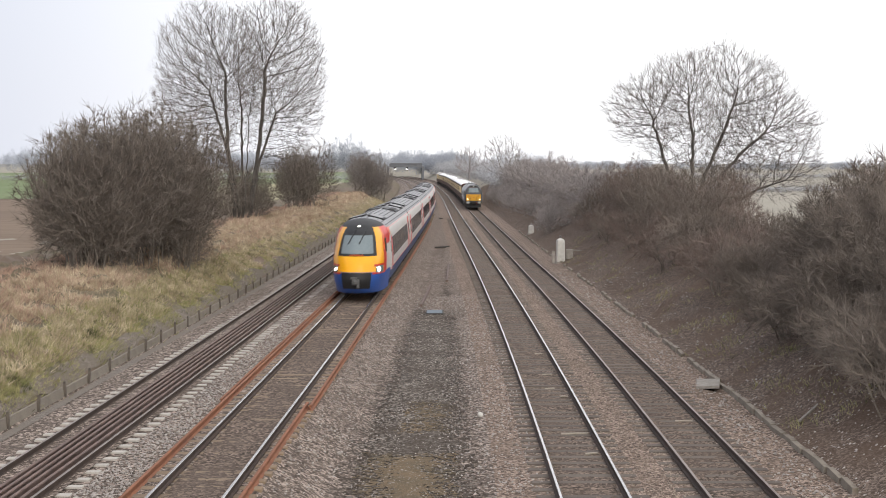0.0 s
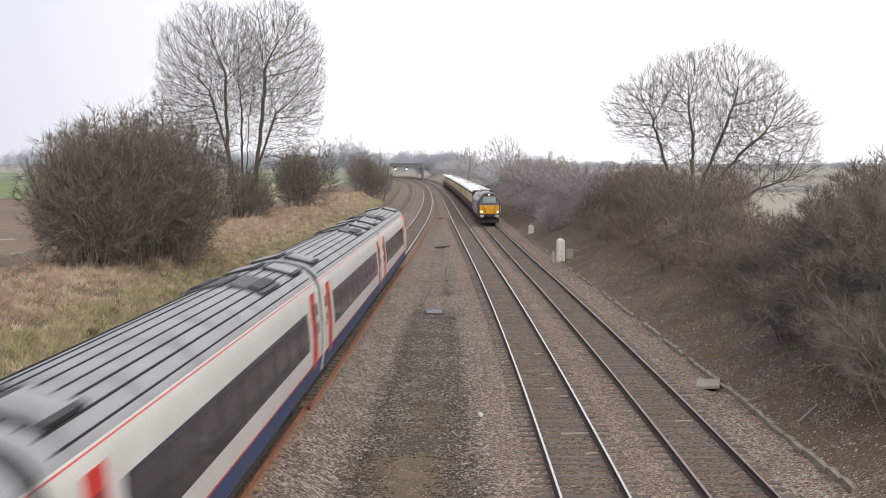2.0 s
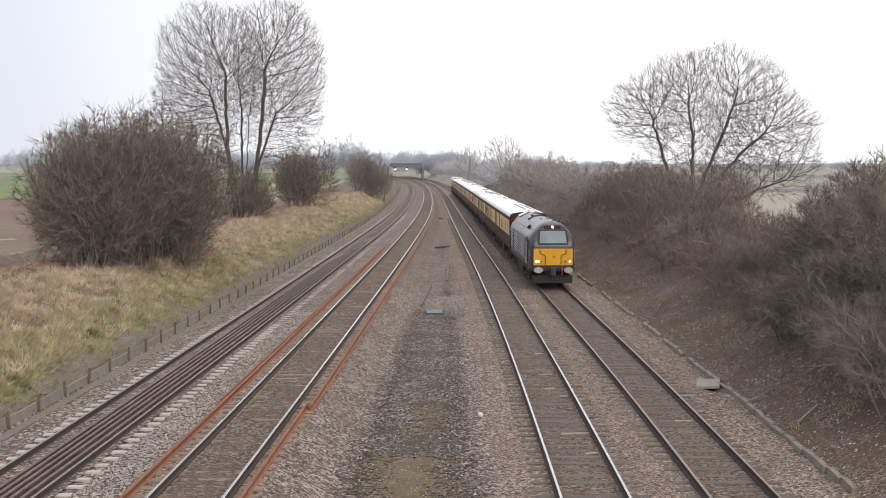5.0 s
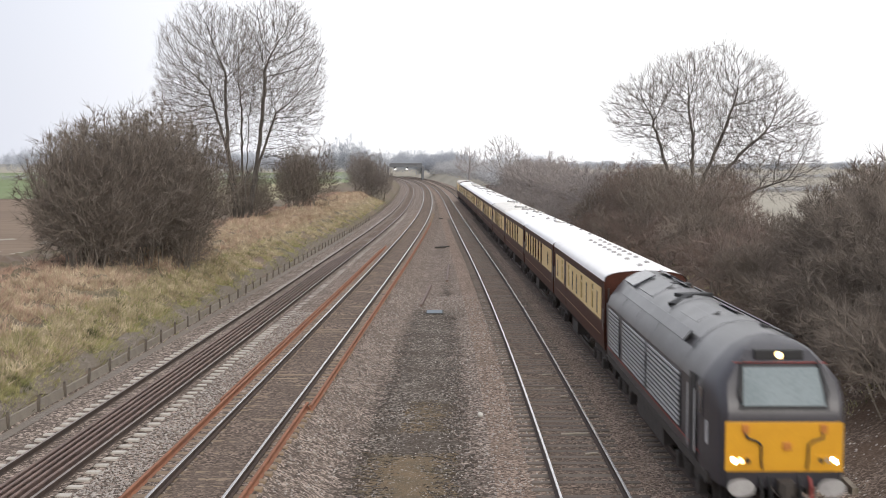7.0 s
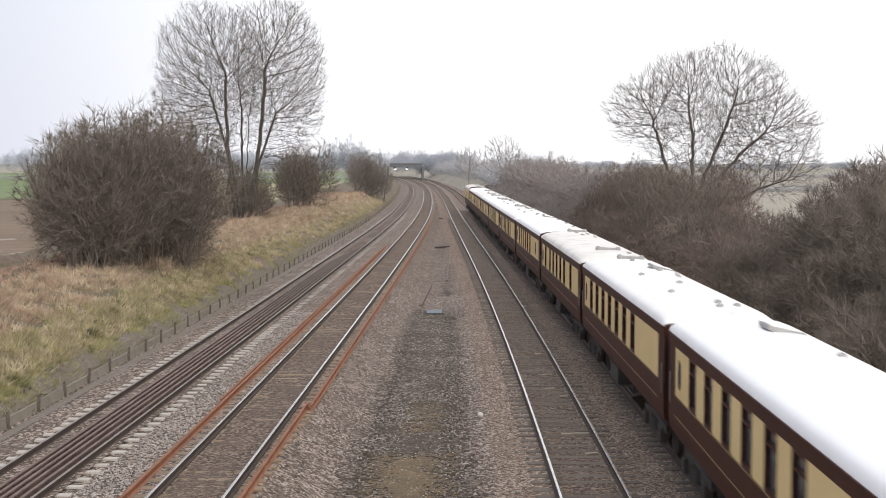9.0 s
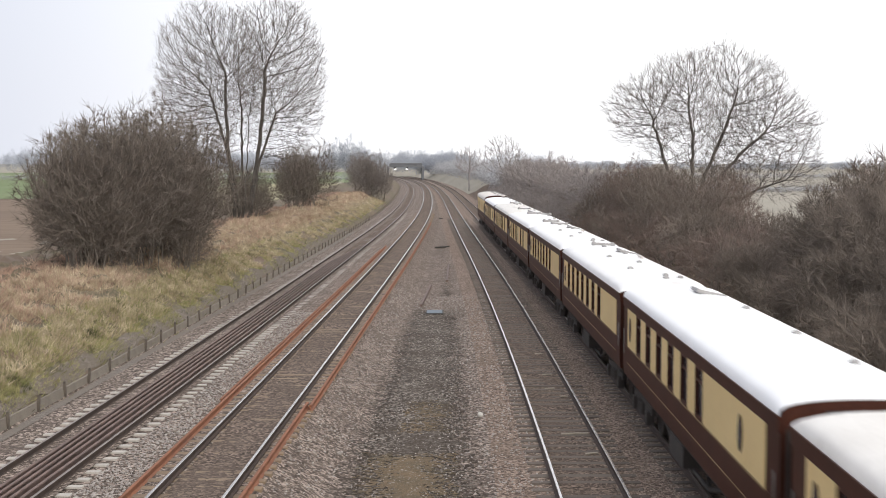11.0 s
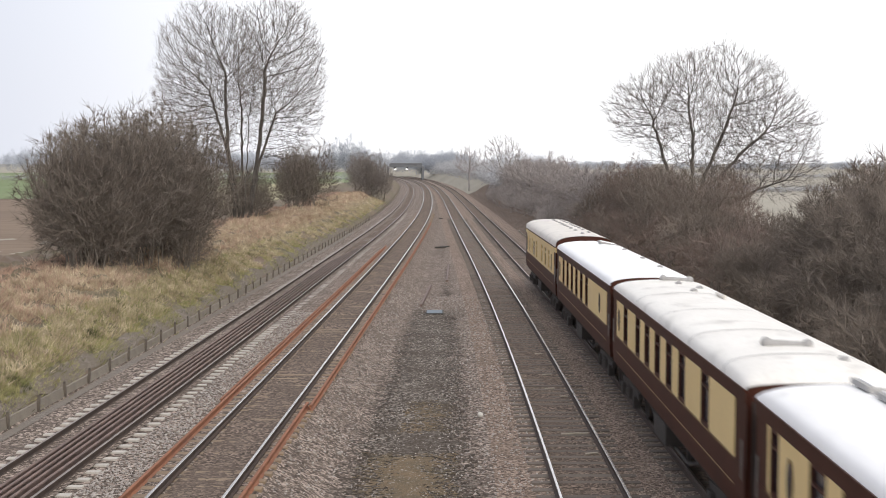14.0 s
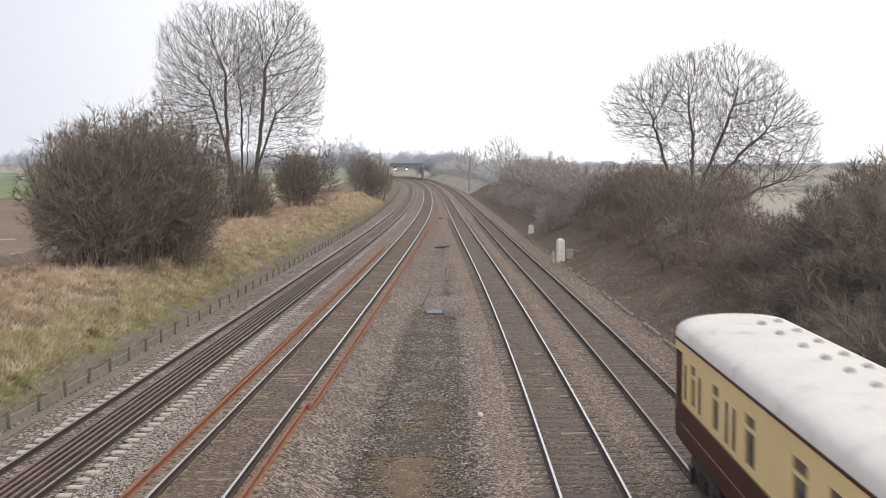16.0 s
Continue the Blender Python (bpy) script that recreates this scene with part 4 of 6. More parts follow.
# distant hedges and woods, their base colours tinted for haze
def wood_mesh(name, spots, material, r, n, label, heart=True):
    rng = np.random.default_rng(len(spots))
    tw = []
    for x, y, w, h in spots:
        z = 2.0
        v = rng.normal(size=(n, 3))
        v /= np.linalg.norm(v, axis=1)[:, None]
        rad = rng.uniform(0, 1, n)[:, None] ** 0.45
        wob = 1 + 0.35 * np.sin(v[:, :1] * 5 + x) * np.cos(v[:, 2:] * 4 + y)
        c = np.array([x, y, z + h * 0.5]) + v * rad * wob * np.array([w * 0.5, w * 0.5, h * 0.46])
        c[:, 2] = np.maximum(c[:, 2], z)
        d = v * 0.9 + rng.normal(0, 0.5, (n, 3)) + np.array([0, 0, 0.6])
        e = c + d / np.linalg.norm(d, axis=1)[:, None] * h * rng.uniform(0.08, 0.2, n)[:, None]
        tw.append(np.concatenate([c, e, np.full((n, 1), r), np.full((n, 1), r)], 1))
    V, F = spikes(np.concatenate(tw))
    V, F = V.tolist(), F.tolist()
    # the dense heart of each crown
    for x, y, w, h in spots if heart else []:
        base = len(V)
        for i in range(10):
            for j in range(16):
                a, el = j * math.pi / 8, -0.5 * math.pi + i * math.pi / 9
                dv = Vector((math.cos(a) * math.cos(el), math.sin(a) * math.cos(el), math.sin(el)))
                k = 0.74 + 0.5 * noise.noise(dv * 1.7 + Vector((x, y, 0))) + 0.35 * noise.noise(dv * 4.5 + Vector((y, x, 3)))
                V.append([x + math.cos(a) * math.cos(el) * w * 0.45 * k, y + math.sin(a) * math.cos(el) * w * 0.45, max(1.6, 2.0 + h * 0.48 + math.sin(el) * h * 0.46 * k)])
        for i in range(9):
            for j in range(16):
                F.append([base + i * 16 + j, base + i * 16 + (j + 1) % 16, base + (i + 1) * 16 + (j + 1) % 16, base + (i + 1) * 16 + j])
    ob = link(name, mesh_np(name, V, F), material, smooth=True)
    tagged(ob, label, "woodland", kind="stuff")
    return ob


wr = np.random.default_rng(3)
sp = []
for i in range(150):
    y = wr.uniform(720, 900)
    px = wr.uniform(-420, 1000) if i % 2 else wr.uniform(300, 830)
    sp.append(((px - 784) / 2370 * y, y, wr.uniform(9, 16), wr.uniform(7, 13)))
for i in range(60):
    y = wr.uniform(760, 950)
    px = wr.uniform(1000, 1750)
    sp.append(((px - 784) / 2370 * y, y, wr.uniform(10, 18), wr.uniform(4, 7)))
for px, top in ((583, 17), (598, 19), (615, 20), (632, 18.5), (645, 16), (20, 13), (45, 14)):
    sp.append(((px - 784) / 2370 * 700, 700, 9, top - 2))
for i in range(16):
    px = 738 + 6 * i
    sp.append(((px - 784) / 2370 * 600, 600 + 8 * math.sin(i), wr.uniform(7, 10), wr.uniform(7, 10.5)))
wood_mesh("far_woods", sp, M["far_wood"], 0.1, 520, "leafless woodland on the horizon, coloured blue-grey for haze", False)
hs = []
for i in range(70):
    px = -300 + 15.0 * i
    y = 400 + 20 * math.sin(i * 0.5)
    if px < 690:
        hs.append(((px - 784) / 2370 * y, y, 6, wr.uniform(1.2, 2.6)))
for i in range(60):
    px = 1000 + 13.0 * i
    for y, h in ((230, 1.3), (420, 1.8)):
        hs.append(((px - 784) / 2370 * y, y, 5, h * wr.uniform(0.6, 1.3)))
for i in range(110):
    y = 235 + i * 3.2
    hs.append((float(line_x(4, y)) + 7.5 + wr.uniform(-2, 4), y, 6, wr.uniform(3.5, 6.5)))
wood_mesh("far_hedge", hs, M["far_bush"], 0.09, 130, "leafless field hedge in the distance, coloured grey for haze", False)

# grass on the left bank
gr = np.random.default_rng(9)


def blades(name, tufts, per, o0, o1, y0, y1, lmin, lmax, r, material, label, spread=0.16, lean=0.55, sharp=1.0, k=1):
    """Tufts of blades that lean outwards."""
    y = y0 + (y1 - y0) * gr.random(tufts) ** 1.7
    x = line_x(k, y) - gr.uniform(o0, o1, tufts)
    keep = noise_mask(x, y) > gr.uniform(0.1, 0.9, tufts) * sharp
    x, y = np.repeat(x[keep], per), np.repeat(y[keep], per)
    size = np.repeat(gr.uniform(0.7, 1.25, int(keep.sum())), per)
    n = len(x)
    dx, dy = gr.normal(0, 1, n), gr.normal(0, 1, n)
    x, y = x + dx * spread, y + dy * spread
    hump = tussocks(x, y) if k == 1 else 0 * x
    size = size * (0.75 + 0.5 * hump)
    p = np.stack([x, y, ground_z(x, y) + 0.2 * hump - 0.02], 1)
    d = np.stack([dx * lean * 0.6 + gr.normal(0.12, lean * 0.5, n), dy * lean * 0.6 + gr.normal(-0.1, lean * 0.5, n), np.ones(n)], 1)
    q = p + d / np.linalg.norm(d, axis=1)[:, None] * (gr.uniform(lmin, lmax, n) * size)[:, None]
    rr = np.full((n, 1), r)
    ob = link(name, mesh_np(name, *spikes(np.concatenate([p, q, rr, rr], 1))), material)
    tagged(ob, label, "grass", kind="stuff")


def noise_mask(x, y):
    return 0.5 + 0.28 * np.sin(x * 1.9 + 1.3 * np.sin(y * 0.8)) + 0.28 * np.sin(y * 1.3 + 1.7 * np.sin(x * 1.1))


blades("dry_grass", 13000, 16, 3.5, 9.5, 28, 210, 0.2, 0.5, 0.015, M["blade"], "long dry straw-coloured winter grass in tufts on the bank", 0.17, 1.0, 0.6)
blades("green_grass", 5600, 14, 2.85, 5.2, 28, 95, 0.14, 0.38, 0.014, M["blade_green"], "olive green grass along the foot of the bank", 0.18, 1.0, 0.8)
blades("green_grass", 1500, 12, 3.2, 4.6, 95, 210, 0.15, 0.35, 0.02, M["blade_green"], "olive green grass further along the bank", 0.2, 1.0, 0.8)
blades("dead_bracken", 8500, 13, 5.4, 12, 30, 215, 0.2, 0.55, 0.015, M["bracken"], "reddish dead bracken along the crest of the bank", 0.2, 0.9, 0.7)
blades("bank_grass", 520, 16, -6.5, -3.2, 36, 110, 0.15, 0.4, 0.012, M["blade_green"], "thin tufts of faded grass on the ashy bank", 0.2, 0.9, 1.6, 4)
# leggy stems standing up out of the grass
blades("dead_stalk", 700, 3, 5.0, 9.0, 40, 120, 0.5, 1.0, 0.012, M["bracken"], "dry upright weed stalks on the bank", 0.1, 0.2)


def loose_stones(name, n, left, right, y0, y1, smin, smax, material, label):
    """Single stones lying on the surface, each an uneven eight-sided lump."""
    y = y0 + (y1 - y0) * gr.random(n) ** 1.5
    u = gr.random(n)
    x = left(y) * (1 - u) + right(y) * u
    c = np.stack([x, y, ground_z(x, y) + 0.012], 1)
    s = gr.uniform(smin, smax, n)[:, None]
    ax = np.array([[1, 0, 0], [-1, 0, 0], [0, 1, 0], [0, -1, 0], [0, 0, 0.75], [0, 0, -0.75]], float)
    a = gr.uniform(0, 6.283, n)
    R = np.stack([np.stack([np.cos(a), -np.sin(a), 0 * a], 1), np.stack([np.sin(a), np.cos(a), 0 * a], 1), np.stack([0 * a, 0 * a, 1 + 0 * a], 1)], 1)
    v = np.einsum("nij,kj->nki", R, ax) * gr.uniform(0.6, 1.25, (n, 6, 1)) * s[:, None]
    v = (c[:, None] + v).reshape(-1, 3)
    b = np.arange(n)[:, None] * 6
    f = np.concatenate([b + np.array([q]) for q in ((0, 2, 4), (2, 1, 4), (1, 3, 4), (3, 0, 4), (2, 0, 5), (1, 2, 5), (3, 1, 5), (0, 3, 5))], 0)
    tagged(link(name, mesh_np(name, v, f), material), label, "stones", kind="stuff")


loose_stones("loose_ballast", 6500, lambda y: line_x(2, y) + 1.35, lambda y: line_x(3, y) - 0.95, 24, 75, 0.02, 0.045, M["loose_stone"], "loose pale ballast stones between the lines")
loose_stones("loose_ballast", 3000, lambda y: line_x(1, y) + 1.3, lambda y: line_x(2, y) - 1.5, 24, 60, 0.02, 0.045, M["loose_stone"], "loose grey ballast stones between two lines")
loose_stones("loose_ballast", 3500, lambda y: line_x(3, y) + 0.95, lambda y: line_x(4, y) - 0.95, 24, 90, 0.018, 0.038, M["loose_brown"], "loose brown ballast stones between two lines")
loose_stones("loose_rubble", 3500, lambda y: line_x(4, y) + 1.2, lambda y: line_x(4, y) + 5.2, 26, 90, 0.02, 0.06, M["loose_stone"], "loose rubble at the foot of the bank")
# ---- rolling stock: every vehicle faces -y in its own space, rail head at z = 0 ----
def smoothed(bm, angle=35):
    for f in bm.faces:
        f.smooth = True
    for e in bm.edges:
        if len(e.link_faces) == 2 and e.calc_face_angle(0) > radians(angle):
            e.smooth = False
    return bm


def bogie(parent, y, base=2.6, r=0.46):
    """A bogie with side frames, springs and four wheels."""
    bm = boxes(((0, y, 0.72), (2.2, 0.5, 0.22)))
    for s in (-1, 1):
        outline = [(-base / 2 - 0.45, 0.62), (-base / 2 - 0.45, 0.8), (-0.55, 0.86), (0.55, 0.86), (base / 2 + 0.45, 0.8), (base / 2 + 0.45, 0.62), (0.5, 0.5), (-0.5, 0.5)]
        loft(bm, [[(s * 1.06 - 0.06, y + a, z) for a, z in outline], [(s * 1.06 + 0.06, y + a, z) for a, z in outline]], closed=True)
        for o in (-base / 2, base / 2):
            box(bm, (s * 1.12, y + o, 0.5), (0.2, 0.34, 0.36), 0.03)
        for o in (-0.3, 0, 0.3):
            cyl(bm, (s * 1.14, y + o, 0.42), (s * 1.14, y + o, 0.74), 0.09, n=10)
    bmesh.ops.recalc_face_normals(bm, faces=bm.faces)
    b = part("bogie", bm, M["under"], parent)
    for o in (-base / 2, base / 2):
        for s in (-1, 1):
            w = bmesh.new()
            cyl(w, (s * 0.69, y + o, r), (s * 0.82, y + o, r), r, n=24)
            cyl(w, (s * 0.66, y + o, r), (s * 0.69, y + o, r), r + 0.03, n=24)
            part("wheel", w, M["under"], b)
    return b


def buffers(parent, y, dirn, z=1.06, oval=False):
    for s in (-1, 1):
        bm = bmesh.new()
        cyl(bm, (s * 0.865, y, z), (s * 0.865, y + dirn * 0.42, z), 0.11, n=12)
        bf = part("buffer", bm, M["black"], parent)
        bm = bmesh.new()
        cyl(bm, (0, 0, 0), (0, dirn * 0.05, 0), 0.21, n=24)
        bmesh.ops.transform(bm, matrix=pose(s * 0.865, y + dirn * 0.42, z) @ Matrix.Diagonal((1.25 if oval else 1, 1, 0.8 if oval else 1, 1)), verts=bm.verts)
        part("buffer_head", bm, M["vent"], bf, "pale worn buffer face")


def arch(hw, z0, z1, n=14, p=0.62):
    """Half outline of a coach roof, gutter to gutter."""
    pts = []
    for i in range(n + 1):
        a = math.pi * i / n
        c = math.cos(a)
        pts.append((hw * math.copysign(abs(c) ** 0.9, c), z0 + (z1 - z0) * math.sin(a) ** p))
    return pts


def coach(name, label, side, roof_mat, roof_vents, cream_above=True, domed=1.0, zt=3.72):
    """A cream and umber carriage. side: windows as (y, width, kind)."""
    e = empty(name, label, "railway carriage", "charter train carriages")
    L, hw, zb, zw, zc, zg = 19.5, 1.34, 1.12, 2.02, 3.1, 3.34
    h = L / 2
    part("floor_pan", boxes(((0, 0, 1.08), (2.5, L - 0.2, 0.12))), M["under"], e)
    # black filler box: the dimness inside is put into its colour
    part("saloon_lining", boxes(((0, 0, 2.2), (2.52, L - 0.3, 2.1))), M["black"], e, "black box standing in for the unlit interior")
    for s in (-1, 1):
        bm = bmesh.new()
        slab(bm, [(s * (hw - 0.06), zb + 0.02), (s * (hw - 0.03), zb), (s * hw, zb + 0.3), (s * hw, zw), (s * (hw - 0.07), zw)], -h, h)
        part("lower_panel", bm, M["umber"], e)
        bm = boxes(((s * (hw - 0.03), 0, (zc + zg) / 2), (0.07, L, zg - zc)))
        part("cantrail_panel", bm, M["umber"] if cream_above else M["cream"], e)
        part("waist_lining", boxes(((s * (hw + 0.004), 0, zw - 0.02), (0.012, L - 1.9, 0.025)), ((s * (hw + 0.004), 0, zb + 0.42), (0.012, L - 1.9, 0.018))), M["gold"], e, "thin gold lining")
        y = -h + 0.95
        part("vestibule_side", boxes(((s * (hw - 0.06), -h + 0.47, (zw + zc) / 2), (0.08, 0.94, zc - zw))), M["umber"], e)
        for wy, ww, kind in sorted(side):
            if wy - ww / 2 - y > 0.02:
                part("cream_panel", boxes(((s * (hw - 0.035), (y + wy - ww / 2) / 2, (zw + zc) / 2), (0.07, wy - ww / 2 - y, zc - zw), 0.006)), M["cream"], e)
            y = wy + ww / 2
            if kind == "big":
                w = part("window", boxes(((s * (hw - 0.07), wy, (zw + zc) / 2), (0.02, ww, zc - zw))), M["glass"], e)
                bm = bmesh.new()
                for c, d in (((wy - ww / 2 + 0.025, (zw + zc) / 2), (0.05, zc - zw)), ((wy + ww / 2 - 0.025, (zw + zc) / 2), (0.05, zc - zw)), ((wy, zw + 0.03), (ww - 0.1, 0.06)), ((wy, zc - 0.03), (ww - 0.1, 0.06)), ((wy, zc - 0.3), (ww - 0.1, 0.035))):
                    box(bm, (s * (hw - 0.035), c[0], c[1]), (0.06, d[0], d[1]))
                part("window_frame", bm, M["umber"], w)
                part("curtain", boxes(((s * (hw - 0.055), wy - ww * 0.36, (zw + zc) / 2 - 0.05), (0.012, ww * 0.14, 0.8))), M["board"], w, "drawn-back pale curtain")
            elif kind == "vented":
                w = part("window", boxes(((s * (hw - 0.05), wy, (zw + zc) / 2), (0.02, ww, zc - zw))), M["glass"], e)
                bm = bmesh.new()
                for c, d in (((wy - ww / 2 + 0.035, (zw + zc) / 2), (0.07, zc - zw)), ((wy + ww / 2 - 0.035, (zw + zc) / 2), (0.07, zc - zw)), ((wy, zw + 0.05), (ww - 0.14, 0.1)), ((wy, zc - 0.05), (ww - 0.14, 0.1)), ((wy, zc - 0.34), (ww - 0.14, 0.05))):
                    box(bm, (s * (hw - 0.03), c[0], c[1]), (0.06, d[0], d[1]))
                part("window_frame", bm, M["cream"], w)
                part("vent_glass", boxes(((s * (hw - 0.035), wy, zc - 0.2), (0.012, ww - 0.16, 0.22))), M["glass"], w, "dark sliding vent")
            elif kind == "oval":
                part("cream_panel", boxes(((s * (hw - 0.035), wy, (zw + zc) / 2), (0.07, ww, zc - zw), 0.006)), M["cream"], e)
                bm = bmesh.new()
                cyl(bm, (-0.012, 0, 0), (0.012, 0, 0), 0.5, n=24)
                bmesh.ops.transform(bm, matrix=pose(s * (hw + 0.004), wy, 2.55) @ Matrix.Diagonal((1, 0.36, 0.66, 1)), verts=bm.verts)
                w = part("oval_window", bm, M["umber"], e, "oval lavatory window")
                bm = bmesh.new()
                cyl(bm, (-0.012, 0, 0), (0.012, 0, 0), 0.5, n=24)
                bmesh.ops.transform(bm, matrix=pose(s * (hw + 0.012), wy, 2.55) @ Matrix.Diagonal((1, 0.26, 0.55, 1)), verts=bm.verts)
                part("pane", bm, M["glass"], w)
            else:
                part("cream_panel", boxes(((s * (hw - 0.035), wy, (zw + zc) / 2), (0.07, ww, zc - zw), 0.006)), M["cream"], e)
                d = part("side_door", boxes(((s * (hw - 0.005), wy, (zb + zc) / 2 + 0.1), (0.025, ww - 0.06, zc - zb - 0.1), 0.01)) if kind == "door" else boxes(((s * (hw + 0.002), wy, 2.5), (0.012, ww * 0.8, 0.85), 0.004)), M["cream"] if kind != "door" else M["umber"], e)
                part("pane", boxes(((s * (hw + 0.01), wy, 2.52), (0.012, ww * 0.5, 0.75), 0.004)), M["glass"], d)
        part("cream_panel", boxes(((s * (hw - 0.035), (y + h - 0.95) / 2, (zw + zc) / 2), (0.07, h - 0.95 - y, zc - zw), 0.006)), M["cream"], e)
        part("vestibule_side", boxes(((s * (hw - 0.06), h - 0.47, (zw + zc) / 2), (0.08, 0.94, zc - zw))), M["umber"], e)
        for q in (-1, 1):
            part("door_handle", boxes(((s * (hw + 0.01), q * (h - 0.25), 2.1), (0.04, 0.03, 0.7), 0.01)), M["steel"], e, "bright grab rail")
        part("gutter", boxes(((s * (hw + 0.005), 0, zg), (0.05, L, 0.05), 0.01)), M["umber"], e)
    rings = []
    for yy, k in ((-h, 0.35), (-h + 0.12, 0.6), (-h + 0.4, 0.84), (-h + 0.9, 0.97), (-h + 1.5, 1), (0, 1), (h - 1.5, 1), (h - 0.9, 0.97), (h - 0.4, 0.84), (h - 0.12, 0.6), (h, 0.35)):
        k = 1 - (1 - k) * domed
        rings.append([(x, yy, z) for x, z in arch(hw + 0.01, zg + 0.01, zg + (zt - zg) * k)])
    bm = bmesh.new()
    loft(bm, rings)
    bmesh.ops.recalc_face_normals(bm, faces=bm.faces)
    part("roof", smoothed(bm, 60), roof_mat, e, "white-painted arched roof" if roof_mat is M["roof_white"] else "greyed arched roof")
    for q in (-1, 1):
        bm = bmesh.new()
        ar = arch(hw - 0.02, zg - 0.02, zg + (zt - zg) * (0.98 - 0.65 * domed))
        slab(bm, [(hw - 0.02, zb), *ar, (-hw + 0.02, zb)], q * h, q * (h - 0.06))
        part("end_wall", bm, M["umber"], e)
        part("gangway", boxes(((0, q * (h + 0.2), 2.3), (1.25, 0.38, 2.3), 0.05)), M["black"], e, "black folded gangway bellows")
        buffers(e, q * h, q)
        bogie(e, q * 7.1)
        for x in (-1.2, 1.2):
            part("grab_pipe", boxes(((x, q * (h + 0.03), 2.2), (0.05, 0.05, 1.9), 0.012)), M["under"], e)
    for s in (-1, 1):
        bm = bmesh.new()
        for a, b in (((-4.5, 0.95), (-2.2, 0.45)), ((-2.2, 0.45), (2.2, 0.45)), ((2.2, 0.45), (4.5, 0.95))):
            cyl(bm, (s * 1.0, a[0], a[1]), (s * 1.0, b[0], b[1]), 0.045, n=8)
        for yy in (-2.2, 2.2):
            box(bm, (s * 1.0, yy, 0.72), (0.08, 0.1, 0.55))
        part("truss_rod", bm, M["under"], e)
        part("battery_box", boxes(((s * 0.95, 0.6, 0.72), (0.6, 2.0, 0.5), 0.03)), M["under"], e)
    for vx, vy, kind in roof_vents:
        zz = zg + (zt - zg) * math.sin(math.acos(min(1, abs(vx) / hw))) ** 0.62
        if kind == "vent":
            bm = bmesh.new()
            bmesh.ops.create_uvsphere(bm, u_segments=12, v_segments=8, radius=0.1, matrix=pose(vx, vy, zz + 0.02) @ Matrix.Diagonal((1, 1, 0.6, 1)))
            part("roof_vent", smoothed(bm), M["vent"], e)
        elif kind == "hatch":
            tilt = math.degrees(math.atan2(0.36 * vx, 1.0))
            u = part("roof_hatch", boxes(((vx, vy, zz + 0.02), (0.8, 1.0, 0.09), 0.02, 0, tilt)), M["vent"], e, "raised grey hatch rim")
            part("hatch_lid", boxes(((vx, vy, zz + 0.055), (0.62, 0.8, 0.06), 0.015, 0, tilt)), roof_mat, u)
        elif kind == "tube":
            bm = bmesh.new()
            cyl(bm, (vx - 0.38, vy, zz + 0.05), (vx + 0.38, vy, zz + 0.0), 0.07, n=10)
            for o in (-0.4, 0.4):
                bmesh.ops.create_uvsphere(bm, u_segments=10, v_segments=6, radius=0.11, matrix=pose(vx + o, vy, zz + 0.04 - 0.05 * o))
            part("torpedo_vent", smoothed(bm), M["vent"], e, "grey torpedo-shaped ventilator lying across the roof")
        elif kind == "seam":
            bm = bmesh.new()
            ar = arch(hw + 0.016, zg + 0.016, zt + 0.008)
            loft(bm, [[(x, vy - 0.025, z) for x, z in ar], [(x, vy + 0.025, z) for x, z in ar]])
            part("roof_seam", bm, M["vent"], e, "grimy seam across the roof")
        else:
            bm = bmesh.new()
            cyl(bm, (vx, vy - 0.5, zz + 0.07), (vx, vy + 0.5, zz + 0.07), 0.05, n=8)
            cyl(bm, (vx, vy - 0.45, zz - 0.04), (vx, vy - 0.45, zz + 0.08), 0.03, n=6)
            cyl(bm, (vx, vy + 0.45, zz - 0.04), (vx, vy + 0.45, zz + 0.08), 0.03, n=6)
            part("roof_pipe", bm, M["roof_grey"], e)
    return e


def bays(first, n, pitch=1.8, width=0.92):
    return [(first - pitch * i, width, "big") for i in range(n)]


# side plans, from the rear of each carriage forwards
PULL_A = [(8.2, 0.8, "oval")] + bays(6.6, 7)
PULL_B = [(8.2, 0.8, "oval")] + bays(6.7, 1) + bays(4.1, 5) + bays(-5.9, 1)
PULL_C = [(8.2, 0.8, "oval")] + bays(6.5, 6, 1.85) + [(-6.9, 0.8, "oval")]
PULL_D = [(8.3, 0.62, "big"), (7.2, 0.8, "oval")] + bays(5.6, 4, 1.75) + bays(-3.2, 2, 2.2)
MK1 = [(8.3, 0.5, "slit"), (7.4, 0.7, "vented"), (6.5, 0.5, "slit"), (4.8, 0.8, "vented"), (3.6, 0.5, "slit"), (2.9, 0.5, "slit"), (1.6, 0.95, "vented"), (-1.9, 1.0, "vented"), (-4.0, 1.1, "vented"), (-6.1, 0.9, "vented"), (-7.6, 0.6, "slit")]
BRAKE = [(7.6, 0.5, "slit"), (5.6, 0.8, "vented"), (4.1, 0.9, "door"), (2.6, 0.75, "vented"), (0.8, 0.6, "slit"), (-0.8, 0.6, "slit"), (-2.5, 0.75, "vented"), (-4.4, 0.6, "slit"), (-6.2, 0.75, "vented"), (-7.8, 0.5, "slit")]
VA = [(0.35 * (-1) ** i, -7.6 + 2.9 * i, "vent") for i in range(5)] + [(0.3, 8.6, "tube"), (0.2, 7.4, "vent"), (0.75, 4.2, "hatch"), (0.8, 1.0, "pipe"), (0.2, -8.6, "vent"), (0.7, -8.2, "vent"), (0.5, 3.0, "vent")]
